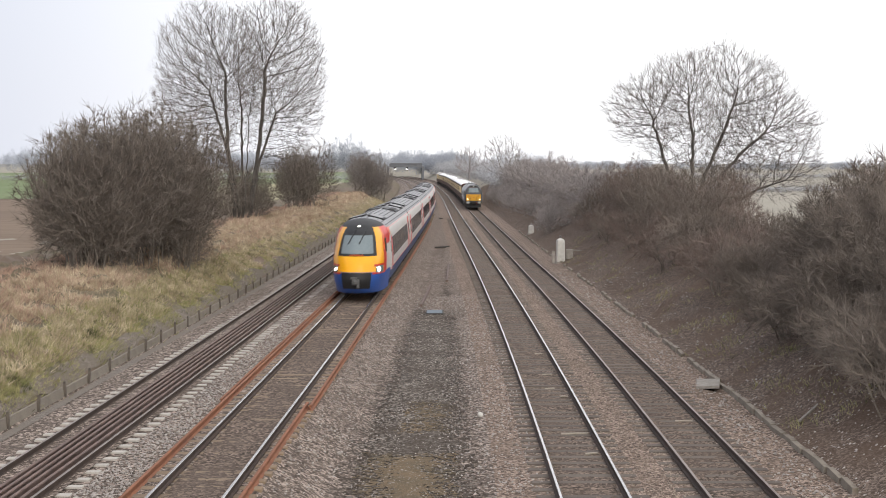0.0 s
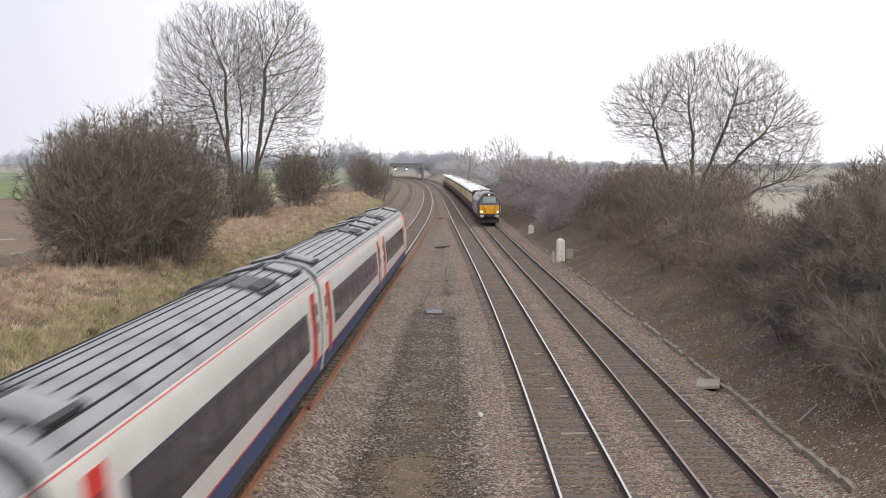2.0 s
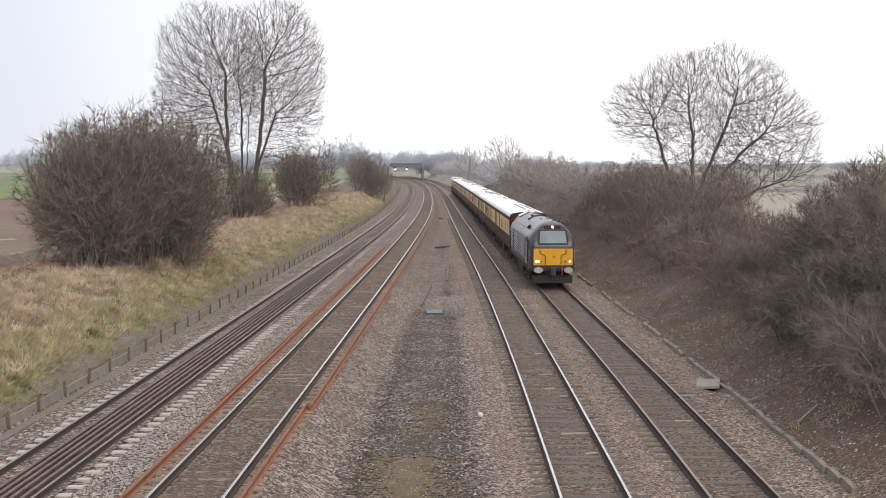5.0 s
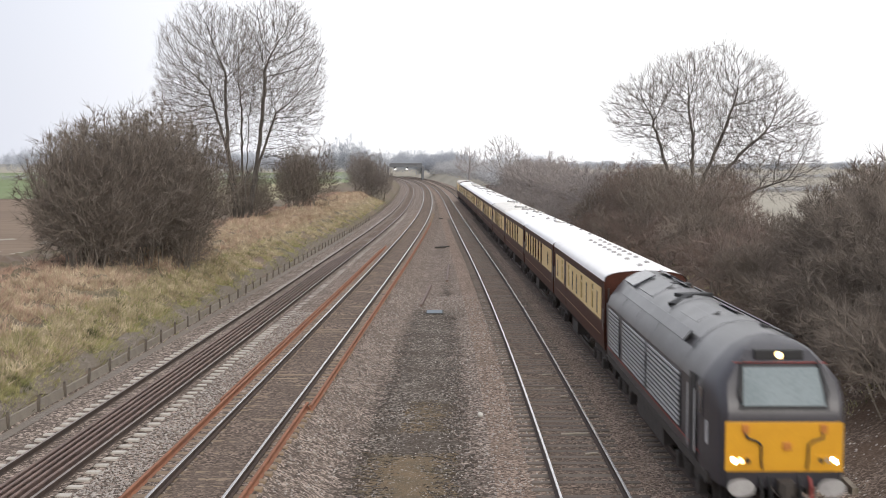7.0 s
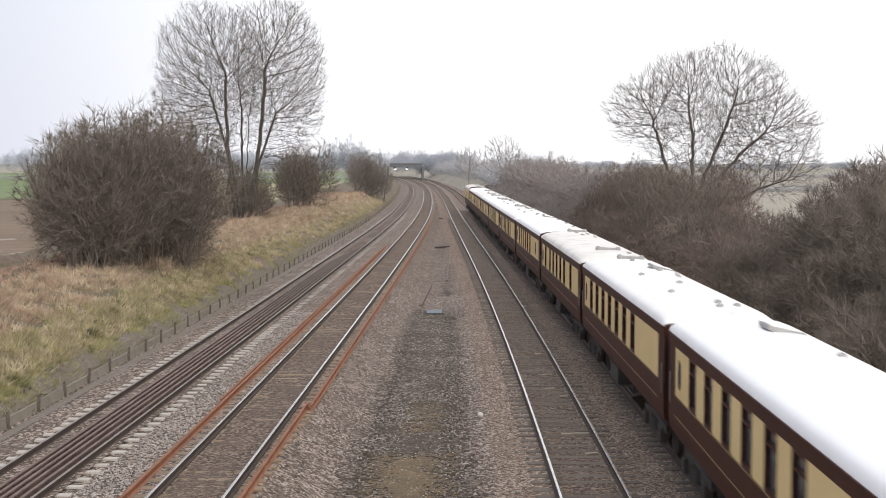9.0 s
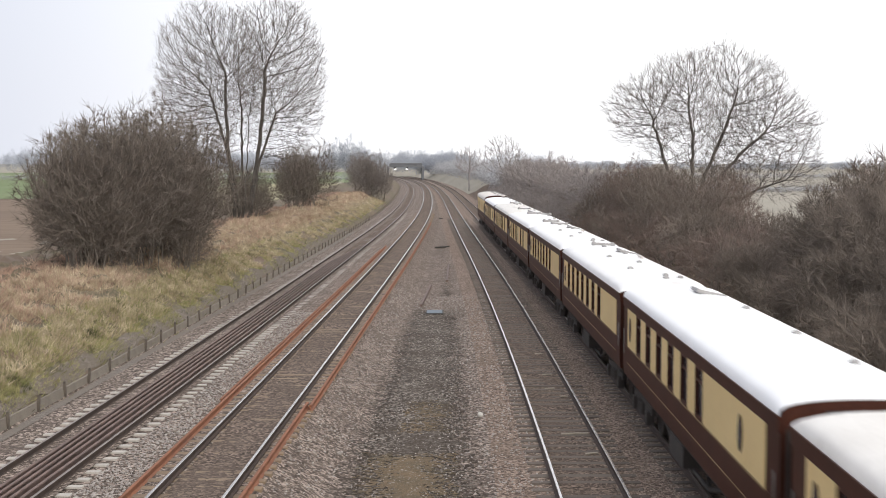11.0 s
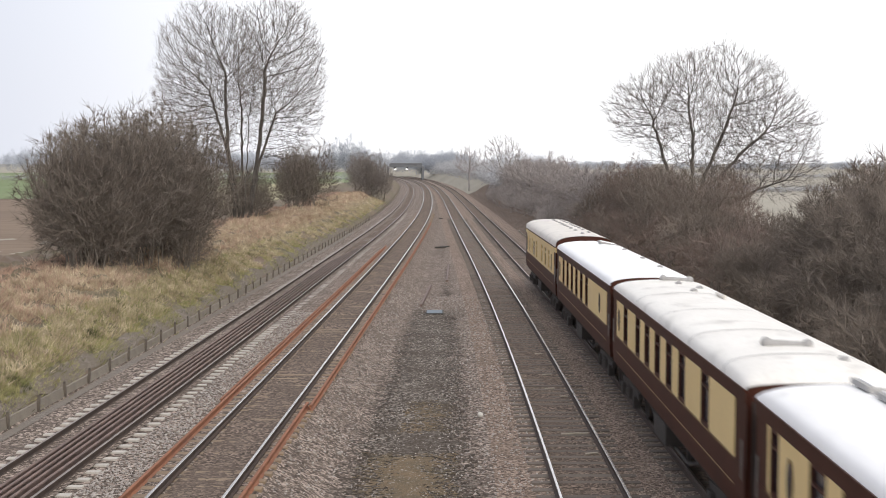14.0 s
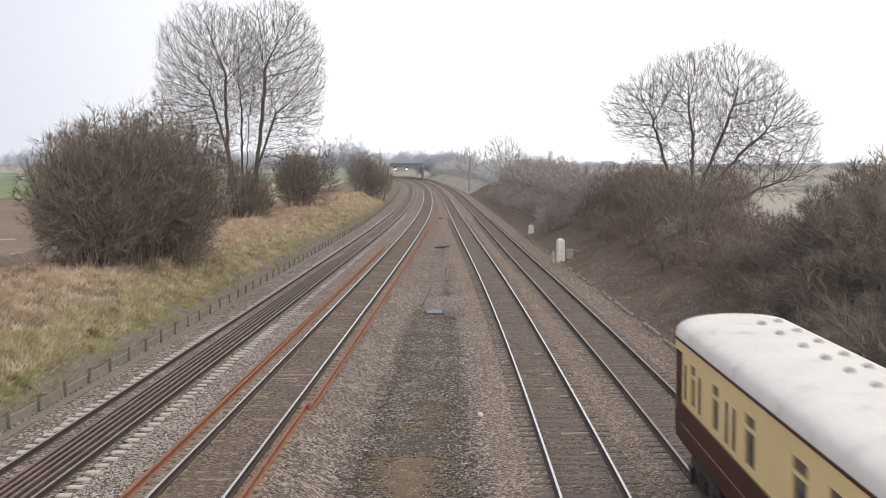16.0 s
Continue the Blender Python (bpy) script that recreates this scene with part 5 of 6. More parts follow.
VB = [(0.1, -7.8, "seam"), (0.1, -4.0, "seam"), (0.1, 0.2, "seam"), (0.1, 4.3, "seam"), (0.4, 8.5, "tube"), (0.25, 7.2, "vent"), (0.65, 6.0, "vent"), (0.3, 4.9, "vent"), (0.75, 3.4, "pipe"), (0.1, -6.6, "tube"), (0.7, -8.4, "vent")]
VC = [(0.6, 6.9, "hatch"), (0.8, -2.0, "vent"), (0.75, -6.4, "vent"), (0.8, 3.0, "vent")]
VD = [(0.4, 8.5, "hatch"), (0.4, 7.1, "hatch"), (0.4, 5.7, "hatch"), (0.1, 4.1, "tube"), (0.75, 3.8, "tube"), (0.8, 1.2, "vent"), (0.7, -4.2, "pipe"), (0.2, -6.4, "vent"), (0.6, -7.4, "vent"), (0.1, -8.5, "tube")]
VM = [(0.12 if i % 2 else 0.62, y, "vent") for i, y in enumerate((8.3, 7.6, 6.6, 5.9, 4.9, 4.0, 3.1, 2.4, 1.6, 0.9, 0.2, -0.6, -1.4, -2.2, -3.1, -4.4, -5.8, -7.6))]


def loco():
    """Heavy diesel locomotive, dark grey with a yellow front."""
    e = empty("locomotive", "dark grey diesel locomotive with yellow front and silver louvres", "locomotive")
    prof = [(1.30, 1.0), (1.335, 1.25), (1.335, 2.72), (1.24, 2.98), (1.0, 3.3), (0.74, 3.57), (0.4, 3.74), (0.0, 3.8)]
    full = prof + [(-x, z) for x, z in prof[-2::-1]]
    lower = [p for p in full if p[1] <= 2.73]
    bm = bmesh.new()
    slab(bm, [(1.335, 2.72), (1.30, 1.0), (-1.30, 1.0), (-1.335, 2.72)], -8.2, 9.85)
    part("body", bm, M["lococ"], e)
    bm = bmesh.new()
    up = [p for p in full if p[1] >= 2.71]
    loft(bm, [[(x, y, z) for x, z in up] for y in (-8.2, 9.55)])
    loft(bm, [[(x, 9.55, z) for x, z in up], [(x * 0.97, 9.85, 2.72 + (z - 2.72) * 0.86) for x, z in up]])
    bmesh.ops.recalc_face_normals(bm, faces=bm.faces)
    part("roof", smoothed(bm, 25), M["loco_roof"], e, "grimy grey curved roof")
    bm = bmesh.new()
    slab(bm, [(x * 0.97, 2.72 + (z - 2.72) * 0.86) for x, z in up], 9.80, 9.86)
    part("end_wall", bm, M["lococ"], e)
    # cab: level outlines from the skirt up to the roof
    lev = [(1.0, 1.30, -9.86), (1.25, 1.335, -9.88), (2.34, 1.335, -9.88), (2.5, 1.335, -9.85), (2.72, 1.335, -9.74), (2.98, 1.24, -9.58), (3.3, 1.0, -9.38), (3.57, 0.74, -9.14), (3.68, 0.54, -8.85), (3.74, 0.4, -8.5), (3.8, 0.02, -8.25)]

    def cab_ring(z, hw, yf):
        k = 0.86 if z < 2.8 else 0.9
        half = [(hw, -8.2), (hw, min(-8.25, yf + 1.35)), (hw * (k + 0.06), yf + 0.32), (hw * k, yf + 0.1), (hw * (k - 0.06), yf), (0, yf - 0.02)]
        return [(x, y, z) for x, y in half] + [(-x, y, z) for x, y in half[-2::-1]]

    bm = bmesh.new()
    loft(bm, [cab_ring(*r) for r in lev])
    bmesh.ops.recalc_face_normals(bm, faces=bm.faces)
    part("cab", smoothed(bm, 22), M["lococ"], e)
    part("nose_panel", boxes(((0, -9.90, 1.80), (2.26, 0.05, 0.96), 0.02)), M["yellow"], e, "bright yellow warning panel")
    bm = bmesh.new()
    loft(bm, [[(-0.86, -9.84, 2.50), (-0.78, -9.36, 3.3), (0.78, -9.36, 3.3), (0.86, -9.84, 2.50)], [(-0.86, -9.90, 2.52), (-0.78, -9.42, 3.32), (0.78, -9.42, 3.32), (0.86, -9.90, 2.52)]], closed=True)
    bmesh.ops.recalc_face_normals(bm, faces=bm.faces)
    ws = part("windscreen_frame", bm, M["black"], e, "black windscreen surround")
    bm = bmesh.new()
    loft(bm, [[(-0.79, -9.87, 2.58), (-0.72, -9.45, 3.27), (0.72, -9.45, 3.27), (0.79, -9.87, 2.58)], [(-0.79, -9.89, 2.59), (-0.72, -9.47, 3.28), (0.72, -9.47, 3.28), (0.79, -9.89, 2.59)]], closed=True)
    bmesh.ops.recalc_face_normals(bm, faces=bm.faces)
    part("windscreen", bm, M["screen"], ws, "windscreen with the reflected sky painted in pale")
    for s in (-1, 1):
        bm = bmesh.new()
        cyl(bm, (s * 0.72, -9.42, 3.42), (s * 0.86, -9.80, 2.85), 0.018, n=6)
        cyl(bm, (s * 0.86, -9.80, 2.85), (s * 0.80, -9.88, 2.65), 0.022, n=6)
        part("wiper", bm, M["black"], ws)
    part("lining", boxes(((0, -9.37, 3.36), (1.8, 0.05, 0.014))), M["maroon"], e, "thin red lining over the windscreen")
    hl = part("headlight_housing", boxes(((0, -9.2, 3.5), (0.95, 0.24, 0.2), 0.03)), M["black"], e)
    for cx, r, mt in ((0.0, 0.07, "lamp_warm"),):
        bm = bmesh.new()
        cyl(bm, (cx, -9.31, 3.5), (cx, -9.34, 3.5), r, n=20)
        part("high_headlight", bm, M[mt], hl, "lit amber-white headlight")
    for s in (-1, 1):
        cl = part("light_cluster", boxes(((s * 0.83, -9.93, 1.54), (0.46, 0.03, 0.19), 0.01)), M["yellow"], e)
        for o, r, mt in ((0.13, 0.055, "lamp"), (0.0, 0.05, "lamp_warm" if s < 0 else "steel"), (-0.13, 0.05, "black")):
            bm = bmesh.new()
            cyl(bm, (s * (0.83 + o), -9.94, 1.54), (s * (0.83 + o), -9.965, 1.54), r, n=18)
            part("marker_light", bm, M[mt], cl)
        bm = bmesh.new()
        pts = [(s * 0.75, -9.94, 2.12), (s * 0.72, -9.98, 1.98), (s * 0.55, -9.99, 1.93), (s * 0.45, -9.99, 1.85), (s * 0.45, -9.98, 1.55), (s * 0.42, -9.97, 1.38)]
        for a, b in zip(pts, pts[1:]):
            cyl(bm, a, b, 0.02, n=8)
        part("control_cable", bm, M["black"], e)
        part("socket_cover", boxes(((s * 0.75, -9.94, 2.15), (0.13, 0.06, 0.17), 0.02)), M["socket"], e, "orange-brown socket cover")
    part("socket_cover", boxes(((0.05, -9.94, 1.82), (0.17, 0.07, 0.15), 0.02)), M["socket"], e, "orange-brown socket cover")
    part("lower_valance", boxes(((0, -9.7, 1.16), (2.2, 0.3, 0.34), 0.03)), M["black"], e)
    bm = boxes(((0, -10.0, 1.05), (0.3, 0.5, 0.28), 0.04), ((0, -10.2, 0.95), (0.16, 0.2, 0.4), 0.03))
    part("coupling", bm, M["under"], e)
    for x in (-0.45, -0.28, 0.3, 0.5):
        bm = bmesh.new()
        for a, b in zip([(x, -9.9, 1.2), (x, -10.08, 1.05), (x, -10.1, 0.8)], [(x, -10.08, 1.05), (x, -10.1, 0.8), (x, -9.95, 0.6)]):
            cyl(bm, a, b, 0.03, n=8)
        part("brake_hose", bm, M["maroon"] if x == 0.5 else M["black"], e)
    part("obstacle_deflector", boxes(((0, -9.6, 0.5), (2.3, 0.12, 0.46), 0.03)), M["black"], e)
    buffers(e, -9.75, -1, oval=True)
    buffers(e, 9.8, 1, oval=True)
    for y in (-5.9, 5.9):
        bogie(e, y, 2.8, 0.48)
    part("fuel_tank", boxes(((0, 0, 0.72), (2.5, 5.0, 0.6), 0.06)), M["under"], e)
    for s in (-1, 1):
        part("sole_bar", boxes(((s * 1.26, 0.3, 1.02), (0.1, 18.6, 0.2), 0.01)), M["under"], e)
        part("maroon_line", boxes(((s * 1.333, 0.6, 1.36), (0.014, 17.6, 0.035))), M["maroon"], e, "thin maroon lining")
        for y0, y1 in ((-5.6, -0.2), (0.2, 5.2), (6.2, 8.9)):
            pn = part("grille_panel", boxes(((s * 1.335, (y0 + y1) / 2, 2.03), (0.02, y1 - y0, 1.22))), M["black"], e, "louvred grille")
            for i in range(11):
                part("louvre", boxes(((s * 1.352, (y0 + y1) / 2, 1.49 + 0.112 * i), (0.04, y1 - y0 - 0.06, 0.05))), M["silver"], pn)
        d = part("cab_door", boxes(((s * 1.337, -7.35, 2.0), (0.02, 0.75, 1.75), 0.006)), M["black"], e)
        for o in (-0.46, 0.46):
            bm = bmesh.new()
            cyl(bm, (s * 1.38, -7.35 + o, 1.3), (s * 1.38, -7.35 + o, 2.6), 0.018, n=8)
            part("handrail", bm, M["silver"], d)
        part("cab_side_window", boxes(((s * 1.337, -8.3, 2.45), (0.02, 0.5, 0.55), 0.01)), M["glass"], e)
        part("number_plate", boxes(((s * 1.30, -8.75, 1.9), (0.03, 0.35, 0.45), 0.005)), M["silver"], e)
    # roof gear
    for y in (-5.8, -0.6, 2.9, 6.2):
        bm = bmesh.new()
        loft(bm, [[(x * 1.006, y - 0.03, z + 0.012) for x, z in up[1:-1]], [(x * 1.006, y + 0.03, z + 0.012) for x, z in up[1:-1]]])
        part("roof_seam", bm, M["black"], e)
    part("roof_fan_grille", boxes(((0.54, 7.7, 3.70), (0.72, 2.2, 0.05), 0.01, 0, 27)), M["glass"], e, "dark radiator grille")
    part("roof_fan_grille", boxes(((-0.54, 7.7, 3.70), (0.72, 2.2, 0.05), 0.01, 0, -27)), M["glass"], e, "dark radiator grille")
    part("exhaust", boxes(((0.0, 0.9, 3.78), (0.9, 0.5, 0.1), 0.03, 25), ((-0.45, 0.2, 3.7), (0.7, 0.25, 0.1), 0.02, 40, -16)), M["black"], e, "sooty exhaust ports")
    for x, y0, w, l, a in ((0.48, 4.6, 0.7, 2.6, 27), (-0.48, 4.6, 0.7, 2.6, -27), (0.45, -2.8, 0.6, 2.4, 25), (-0.45, -2.8, 0.6, 2.4, -25), (1.08, 1.0, 0.3, 12, 50), (-1.08, 1.0, 0.3, 12, -50)):
        part("roof_panel", boxes(((x, y0, 3.80 - 0.36 * abs(x) ** 1.6), (w, l, 0.03), 0.008, 0, a)), M["loco_roof"], e, "bolted roof panel")
    part("roof_hatch", boxes(((0.2, 4.5, 3.78), (0.55, 0.5, 0.06), 0.01)), M["black"], e)
    part("horn_grille", boxes(((0.55, -6.6, 3.68), (0.7, 0.35, 0.06), 0.01, 0, 20)), M["black"], e)
    return e


def tilt_side(z):
    """Half-width of the express unit at height z."""
    return float(np.interp(z, [0.45, 1.1, 1.9, 3.0, 3.3, 3.5, 3.62, 3.70, 3.73], [1.27, 1.365, 1.365, 1.26, 1.12, 0.92, 0.68, 0.32, 0.0]))


def side_plate(bm, s, y0, y1, z0, z1, lift=0.006, n=4):
    """A plate that follows the bodyside."""
    zs = [z0 + (z1 - z0) * i / n for i in range(n + 1)]
    ring = [(s * (tilt_side(z) + lift), z) for z in zs] + [(s * (tilt_side(z) - 0.02), z) for z in zs[::-1]]
    return slab(bm, ring, y0, y1)


def express_body(e, y0, y1, window, doors):
    zs = [0.62, 0.8, 1.1, 1.5, 1.9, 2.4, 3.0, 3.22]
    full = [(tilt_side(z), z) for z in zs] + [(-tilt_side(z), z) for z in zs[::-1]]
    bm = bmesh.new()
    slab(bm, full, y0, y1)
    part("body", smoothed(bm), M["m_white"], e, "off-white bodyside")
    zr = [3.22, 3.26, 3.32, 3.42, 3.52, 3.6, 3.66, 3.7, 3.73]
    up = [(tilt_side(z), z) for z in zr] + [(-tilt_side(z), z) for z in zr[-2::-1]]
    bm = bmesh.new()
    loft(bm, [[(x, y, z) for x, z in up] for y in (y0, y1)])
    bmesh.ops.recalc_face_normals(bm, faces=bm.faces)
    part("roof", smoothed(bm), M["m_roof"], e, "grey roof with dark lengthwise ribs")
    for x in (-1.08, -0.9, -0.68, -0.43, -0.15, 0.15, 0.43, 0.68, 0.9, 1.08):
        z = float(np.interp(abs(x), [0, 0.32, 0.68, 0.92, 1.12, 1.26], [3.73, 3.70, 3.62, 3.5, 3.3, 3.0]))
        part("roof_rib", boxes(((x, (y0 + y1) / 2, z), (0.022, y1 - y0 - 1.2, 0.04))), M["black"], e)
    for s in (-1, 1):
        bm = side_plate(bmesh.new(), s, y0, y1, 0.62, 1.12)
        part("skirt", bm, M["m_skirt"], e, "blue lower skirt")
        part("pinstripe", side_plate(bmesh.new(), s, y0, y1, 1.13, 1.16, 0.007, 1), M["m_red"], e, "thin red line")
        part("pinstripe", side_plate(bmesh.new(), s, y0, y1, 3.17, 3.188, 0.007, 1), M["m_red"], e, "thin red line")
        wy0, wy1 = window
        band = part("window_band", side_plate(bmesh.new(), s, wy0, wy1, 1.62, 2.62, 0.008), M["m_navy"], e, "dark continuous window band")
        n = int((wy1 - wy0) / 1.9)
        for i in range(n):
            a = wy0 + (wy1 - wy0) * (i + 0.08) / n
            b = wy0 + (wy1 - wy0) * (i + 0.92) / n
            part("pane", side_plate(bmesh.new(), s, a, b, 1.70, 2.54, 0.013), M["glass"], band)
        for dy in doors:
            d = part("door", side_plate(bmesh.new(), s, dy - 0.42, dy + 0.42, 1.0, 3.0, 0.012), M["m_red"], e, "red plug door")
            part("pane", side_plate(bmesh.new(), s, dy - 0.16, dy + 0.16, 1.85, 2.7, 0.016), M["glass"], d)
            q = 1 if dy > 0 else -1
            for zz in (1.85, 2.35):
                part("small_window", side_plate(bmesh.new(), s, dy + q * 0.62, dy + q * 0.85, zz, zz + 0.32, 0.01, 1), M["glass"], e)


def roof_unit(e, y, big):
    """Low covers on the roof, grey lids edged in black."""
    for x in (-0.5, 0.5):
        a = 14 if x > 0 else -14
        if big:
            u = part("roof_hatch", boxes(((x, y, 3.685), (0.85, 2.4, 0.07), 0.015, 0, a)), M["m_hatch"], e, "dark roof equipment cover")
            part("grille", boxes(((x * 1.35, y, 3.70 if x > 0 else 3.70), (0.3, 2.2, 0.05), 0.01, 0, a)), M["black"], u, "black grille")
        else:
            u = part("cooling_unit", boxes(((x, y, 3.68), (0.85, 1.6, 0.08), 0.015, 0, a)), M["black"], e, "black-edged roof cooling unit")
            part("lid", boxes(((x * 1.01, y, 3.715), (0.66, 1.36, 0.04), 0.01, 0, a)), M["m_roof"], u)


def bellows(e, ya, yb):
    """Black folds that fill the gap between two carriages, drawn to the body's outline."""
    zs = [0.95, 1.5, 2.0, 2.5, 3.0, 3.3, 3.52, 3.64, 3.7]
    full = [(tilt_side(z) * 0.97, z) for z in zs] + [(-tilt_side(z) * 0.97, z) for z in zs[::-1]]
    bm = bmesh.new()
    slab(bm, full, ya, yb)
    part("gangway", bm, M["black"], e, "black gangway bellows")


def express_mid():
    e = empty("express_carriage", "white express carriage with blue skirt and red doors", "railway carriage", "express train carriages")
    h = 11.22
    express_body(e, -h, h, (-8.6, 8.6), (-9.75, 9.75))
    for y in (-9.6, 9.6):
        roof_unit(e, y, False)
    roof_unit(e, 5.4, True)
    for q in (-1, 1):
        bellows(e, *sorted((q * h, q * (h + 0.27))))
        bogie(e, q * 8.0)
    part("engine_raft", boxes(((0, 0, 0.55), (2.3, 9.5, 0.6), 0.05)), M["under"], e)
    return e


def express_cab():
    """Driving car with a rounded sloping nose."""
    e = empty("express_driving_car", "express driving car with yellow nose, blue skirt and white sides", "railway carriage", "express train carriages")
    y0, y1 = -7.9, 11.9
    express_body(e, y0, y1, (-5.2, 9.2), (10.35,))
    ZF = ([0.3, 0.5, 0.9, 1.3, 1.7, 1.95, 2.4, 2.8, 3.2, 3.45, 3.62, 3.73], [-11.6, -11.85, -12.0, -11.95, -11.76, -11.58, -11.22, -10.82, -10.35, -9.9, -9.3, -8.4])

    def skin(u, z, lift=0.0):
        t = u * math.pi / 2
        yf = float(np.interp(z, *ZF)) - lift
        hw = tilt_side(max(z, 0.46)) + lift
        if z > 3.0:
            hw = max(hw, 0.05)
        c, s = math.cos(t), math.sin(t)
        hw *= 1 - float(np.interp(z, [0.3, 0.9, 2.0, 2.8, 3.4, 3.73], [0.16, 0.10, 0.09, 0.16, 0.27, 0.3])) * abs(c) ** 0.5
        return (hw * math.copysign(abs(s) ** 0.92, s), y0 + (yf - y0) * abs(c) ** 0.44, z)

    def patch(us, zs, lift=0.0, n=8, m=8):
        bm = bmesh.new()
        ua = [us[0] + (us[1] - us[0]) * i / n for i in range(n + 1)]
        za = [zs[0] + (zs[1] - zs[0]) * i / m for i in range(m + 1)]
        loft(bm, [[skin(u, z, lift) for u in ua] for z in za] , caps=False)
        loft(bm, [[skin(u, z, lift - 0.03) for u in ua] for z in za[::-1]], caps=False)
        bmesh.ops.recalc_face_normals(bm, faces=bm.faces)
        return smoothed(bm, 50)

    part("front_skirt", patch((-1, 1), (0.3, 1.32), 0, 32, 10), M["m_blue"], e, "blue front skirt")
    part("nose", patch((-0.8, 0.8), (1.28, 2.07), 0, 28, 8), M["m_yellow"], e, "golden yellow rounded nose")
    for s in (-1, 1):
        part("windscreen_pillar", patch((s * 0.50, s * 0.8), (2.07, 3.36), 0, 12, 12), M["m_yellow"], e)
        part("cab_side", patch((s * 0.8, s * 1.0), (1.28, 2.5), 0, 8, 10), M["m_white"], e, "white lower cab side")
        part("swoosh", patch((s * 0.8, s * 1.0), (2.5, 3.36), 0, 8, 8), M["m_red"], e, "red upper cab side")
        part("swoosh", patch((s * 0.8, s * 0.87), (2.3, 3.34), 0.01, 5, 8), M["m_orange"], e, "orange band behind the windscreen pillar")
        part("swoosh", patch((s * 0.79, s * 0.9), (1.28, 2.9), 0.006, 5, 8), M["m_red"], e, "red stripe behind the nose")
        part("cab_side_window", patch((s * 0.87, s * 0.94), (2.15, 2.8), 0.012, 5, 5), M["glass"], e)
        lc = part("headlight_cover", patch((s * 0.5, s * 0.76), (1.26, 1.58), 0.012, 8, 4), M["screen"], e, "clear slanted light cover")
        bm = bmesh.new()
        p = Vector(skin(s * 0.58, 1.42, 0.0))
        cyl(bm, (p.x, p.y + 0.02, 1.42), (p.x, p.y - 0.06, 1.42), 0.11 if s > 0 else 0.07, n=20)
        part("headlight", bm, M["lamp"], lc, "lit white headlight")
        part("red_edge", patch((s * 0.44, s * 0.8), (1.56, 1.66), 0.008, 8, 2), M["m_red"], e)
        part("red_edge", patch((s * 0.40, s * 0.84), (1.2, 1.29), 0.008, 8, 2), M["m_red"], e)
        part("cab_door", side_plate(bmesh.new(), s, -7.6, -6.45, 1.05, 3.0, 0.012), M["m_white"], e, "white cab door")
        part("red_stripe", side_plate(bmesh.new(), s, -6.12, -5.5, 0.98, 3.2, 0.012), M["m_red"], e, "broad red stripe behind the cab door")
        part("swoosh", side_plate(bmesh.new(), s, -7.9, -7.35, 2.55, 3.24, 0.016), M["m_red"], e, "red upper cab side")
        part("swoosh", side_plate(bmesh.new(), s, -7.35, -6.6, 2.84, 3.24, 0.016), M["m_orange"], e, "orange upper cab side")
        part("small_window", side_plate(bmesh.new(), s, -7.0, -6.75, 1.95, 2.5, 0.018, 1), M["glass"], e)
    part("screen_surround", patch((-0.52, 0.52), (2.05, 3.4), 0.006, 20, 12), M["black"], e, "black windscreen surround")
    part("windscreen", patch((-0.42, 0.42), (2.16, 3.0), 0.016, 20, 10), M["screen"], e, "large grey windscreen")
    part("cab_roof", patch((-1, 1), (3.36, 3.73), 0, 32, 8), M["black"], e, "black cab roof")
    # no hollow here: a raised black patch paints the opening's darkness
    part("coupler_recess", patch((-0.36, 0.36), (0.52, 1.3), 0.014, 18, 6), M["black"], e, "black patch standing in for the dark coupler opening")
    part("coupler", boxes(((0, -12.0, 0.86), (0.36, 0.3, 0.26), 0.05), ((0, -12.15, 0.86), (0.2, 0.1, 0.16), 0.03), ((-0.1, -12.02, 1.05), (0.3, 0.2, 0.1), 0.02), ((0.12, -12.04, 0.66), (0.14, 0.2, 0.16), 0.03)), M["coupler"], e, "dark grey metal coupler head")
    part("destination_strip", boxes(((0, -11.52, 2.11), (0.7, 0.03, 0.03))), M["m_orange"], e)
    for x in (-0.42, 0.1):
        bm = bmesh.new()
        cyl(bm, (x + 0.3, -10.25, 3.3), (x - 0.02, -11.06, 2.62), 0.022, n=6)
        part("wiper", bm, M["black"], e)
    bm = bmesh.new()
    cyl(bm, (0, -9.86, 3.4), (0, -9.98, 3.4), 0.05, n=18)
    part("top_light", bm, M["lamp"], e, "lit top marker light")
    bellows(e, y1, y1 + 0.17)
    for y in (-7.6, 8.6):
        bogie(e, y)
    part("engine_raft", boxes(((0, 0.5, 0.55), (2.3, 9.0, 0.6), 0.05)), M["under"], e)
    roof_unit(e, 10.2, False)
    roof_unit(e, -5.4, False)
    roof_unit(e, 5.0, True)
    return e


# trains made up
I4 = Matrix.Identity(4)
def draw_in(thing, k):
    """Brings the parts of a vehicle closer together along its length; wheels stay round."""
    for o in thing.children_recursive:
        if o.name.startswith("wheel"):
            c = sum((v.co.y for v in o.data.vertices)) / len(o.data.vertices)
            o.data.transform(Matrix.Translation((0, c * (k - 1), 0)))
        else:
            o.data.transform(Matrix.Diagonal((1, k, 1, 1)))


front_car = express_cab()
mid_car = express_mid()
draw_in(front_car, 1.085)
draw_in(mid_car, 1.052)
EXPRESS = [(front_car, 13.0, 0), (mid_car, 38.2, 0)]
for i in (1, 2):
    EXPRESS.append((copy_thing(mid_car, I4), 38.2 + 24.2 * i, 0))
EXPRESS.append((copy_thing(front_car, I4), 26.1 + 72.6 + 13.1, 180))

engine = loco()


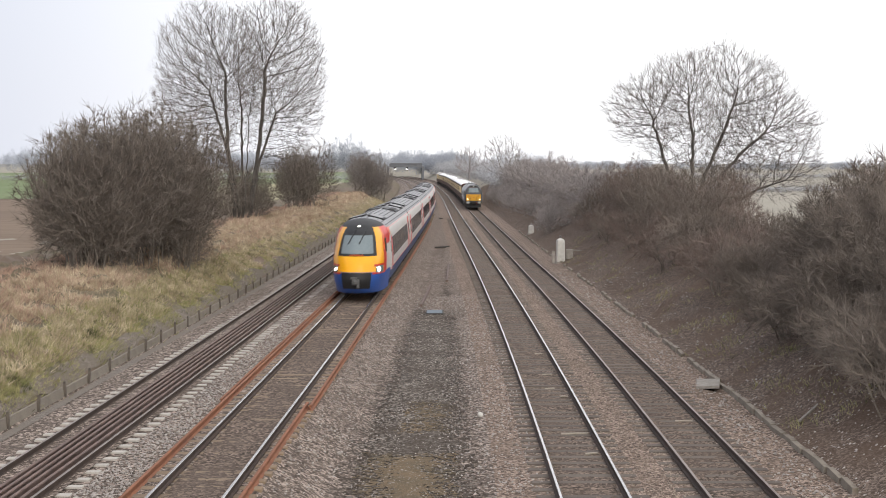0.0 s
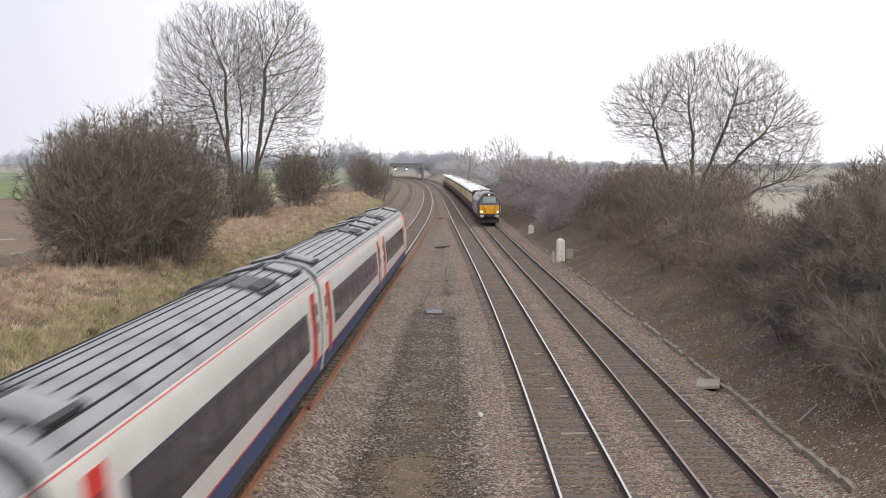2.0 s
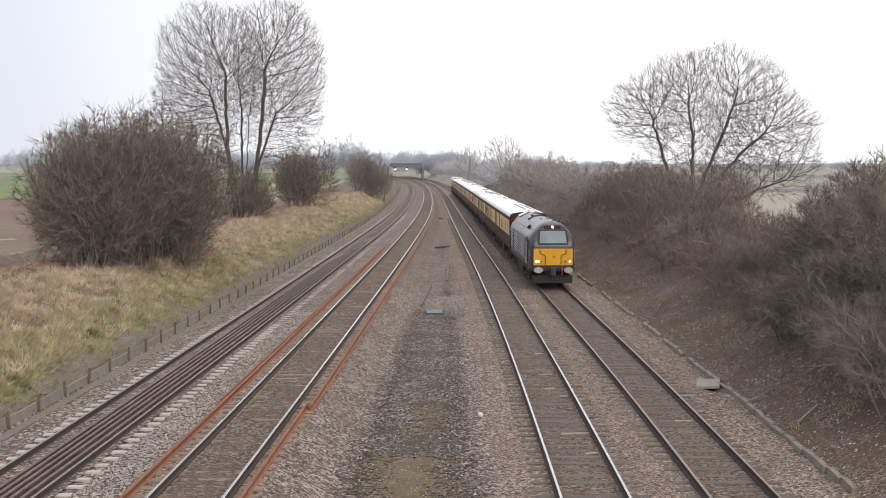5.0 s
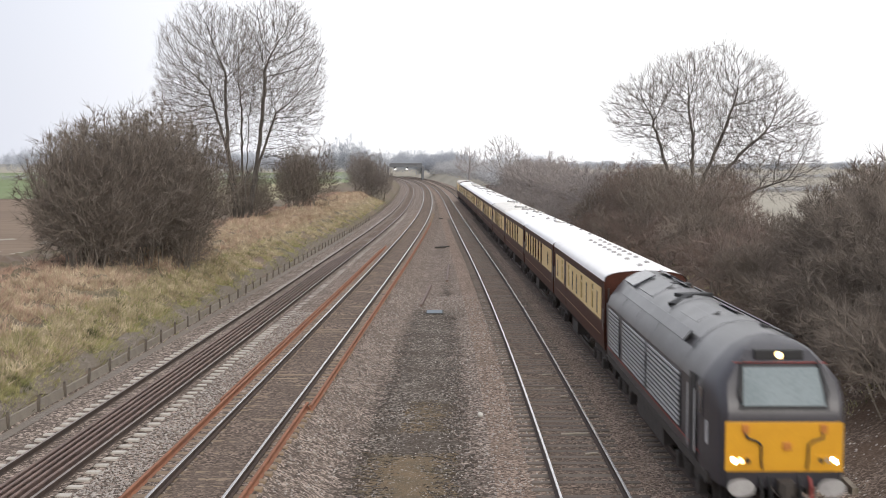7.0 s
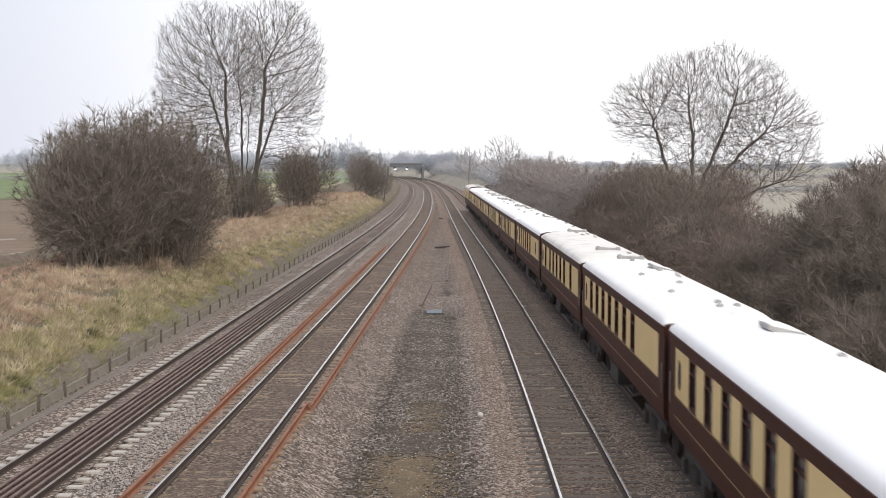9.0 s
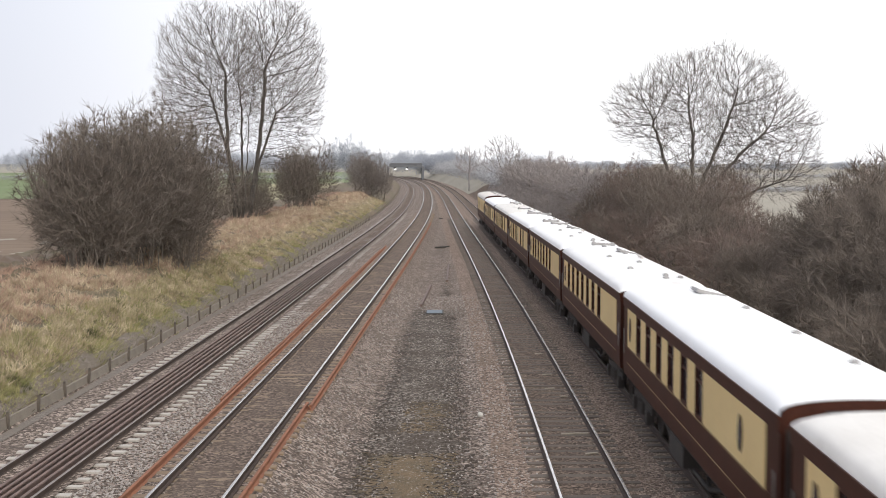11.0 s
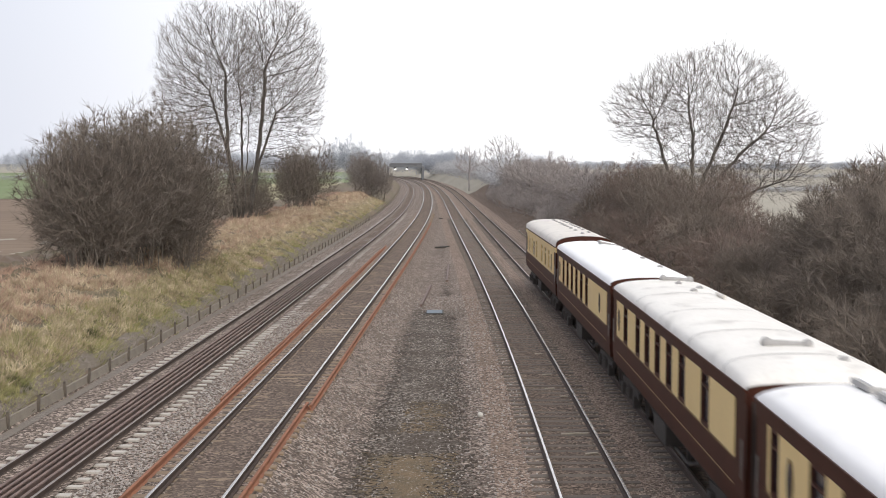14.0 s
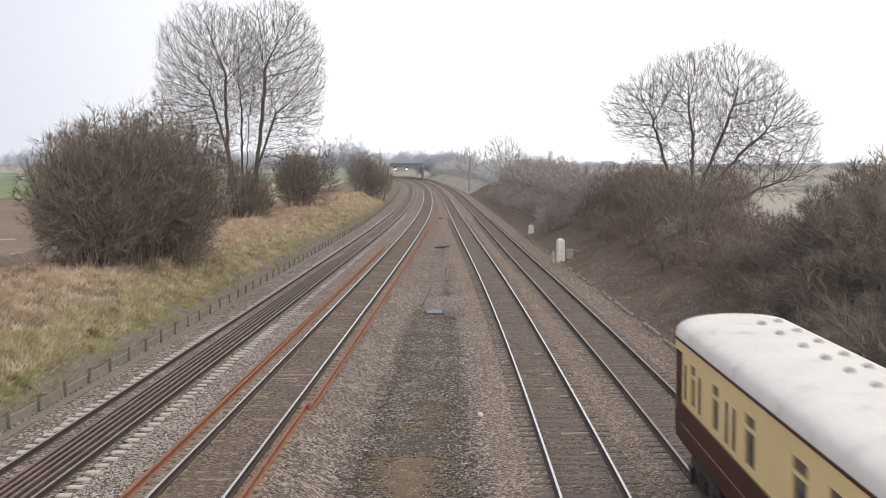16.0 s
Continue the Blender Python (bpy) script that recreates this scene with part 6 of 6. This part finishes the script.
brake = coach("brake_carriage", "cream and umber brake carriage with white roof", BRAKE, M["roof_white"], VM, domed=0.0, zt=3.72)
pull_a = coach("dining_carriage", "cream and umber dining carriage with seven tall windows, white roof", PULL_A, M["roof_white"], VA)
pull_b = coach("dining_carriage", "cream and umber dining carriage with unevenly spaced windows, seamed white roof", PULL_B, M["roof_worn"], VB)
pull_c = coach("dining_carriage", "cream and umber dining carriage with six windows, bright flat-ended white roof", PULL_C, M["roof_bright"], VC, domed=0.45, zt=3.74)
pull_d = coach("kitchen_carriage", "cream and umber kitchen carriage with hatches on its white roof", PULL_D, M["roof_white"], VD)
last = coach("rear_carriage", "cream and umber rear carriage with greyed roof", MK1, M["roof_grey"], VM, cream_above=False, domed=0.0, zt=3.86)
PITCH = 19.27
draw_in(engine, 0.885)
for vehicle in (brake, pull_a, pull_b, pull_c, pull_d, last):
    draw_in(vehicle, 0.948)
CHARTER = [(engine, 7.65, 0), (brake, 26.2, 0), (pull_c, 35.6 + PITCH * 0.5, 0), (pull_a, 35.6 + PITCH * 1.5, 0), (pull_d, 35.6 + PITCH * 6.5, 0), (pull_b, 35.6 + PITCH * 7.5, 0)]
for i, kind in ((3, pull_b), (4, pull_c), (5, pull_a), (6, pull_a), (9, pull_c)):
    CHARTER.append((copy_thing(kind, I4), 35.6 + PITCH * (i - 0.5), 0))
CHARTER.append((last, 35.6 + PITCH * 9.5, 0))
# ---- sleepers ----
srng = np.random.default_rng(4)


def sleepers(k, material, top, tan=0.0):
    bed = bpy.data.objects["track_bed" if k == 1 else "track_bed.%03d" % (k - 1)]
    bm = bmesh.new()
    box(bm, (0, 0, -0.08), (2.52, 0.21 if k == 1 else 0.26, 0.16), 0.02)
    me = bpy.data.meshes.new("sleeper")
    bm.to_mesh(me)
    bm.free()
    me.materials.append(material)
    tops, faces = [], []
    for i in range(230):
        y = 22.0 + 0.67 * i
        m = pose(float(line_x(k, y)) + srng.uniform(-0.03, 0.03), y, RAIL_Z[k] - (top if k > 1 or y < 55 else 0.183) + srng.uniform(-0.01, 0.004) + (0.012 if k > 2 and srng.random() < 0.14 else 0.0), srng.uniform(-1.5, 1.5), 0, srng.uniform(-1, 1))
        if i < 100:
            ob = new("sleeper", me)
            ob.parent = bed
            ob.matrix_basis = m
        else:
            b = len(tops)
            tops += [tuple(m @ v.co) for v in me.vertices]
            faces += [tuple(b + v for v in p.vertices) for p in me.polygons]
    ob = link("sleeper_row", mesh_np("sleeper_row", tops, faces), material, bed)
    tagged(ob, kind="stuff")


sleepers(1, M["concrete_sl"], 0.145)
sleepers(2, M["sleeper_tan"], 0.1795)
sleepers(3, M["sleeper_dirty"], 0.171)
sleepers(4, M["sleeper_dirty"], 0.172)

# ---- what moves ----
def on_line(k, y, turn):
    """The pose of a vehicle whose middle stands at y on line k, carried by its two bogies."""
    a, b = float(line_x(k, y - 7.5)), float(line_x(k, y + 7.5))
    return pose((a + b) / 2, y, RAIL_Z[k], 0, 0, turn - math.degrees(math.atan2(b - a, 15.0)))


def motions():
    for vehicle, back, turn in EXPRESS:
        walk(vehicle, [(i * 0.5, on_line(2, 63.25 - 50.0 * i * 0.5 + back, turn)) for i in range(33)])
    for vehicle, back, turn in CHARTER:
        walk(vehicle, [(i * 0.5, on_line(4, 206.4 - 25.7 * i * 0.5 + 0.8 * max(0.0, i * 0.5 - 7.5) + back, turn)) for i in range(33)])


motions()
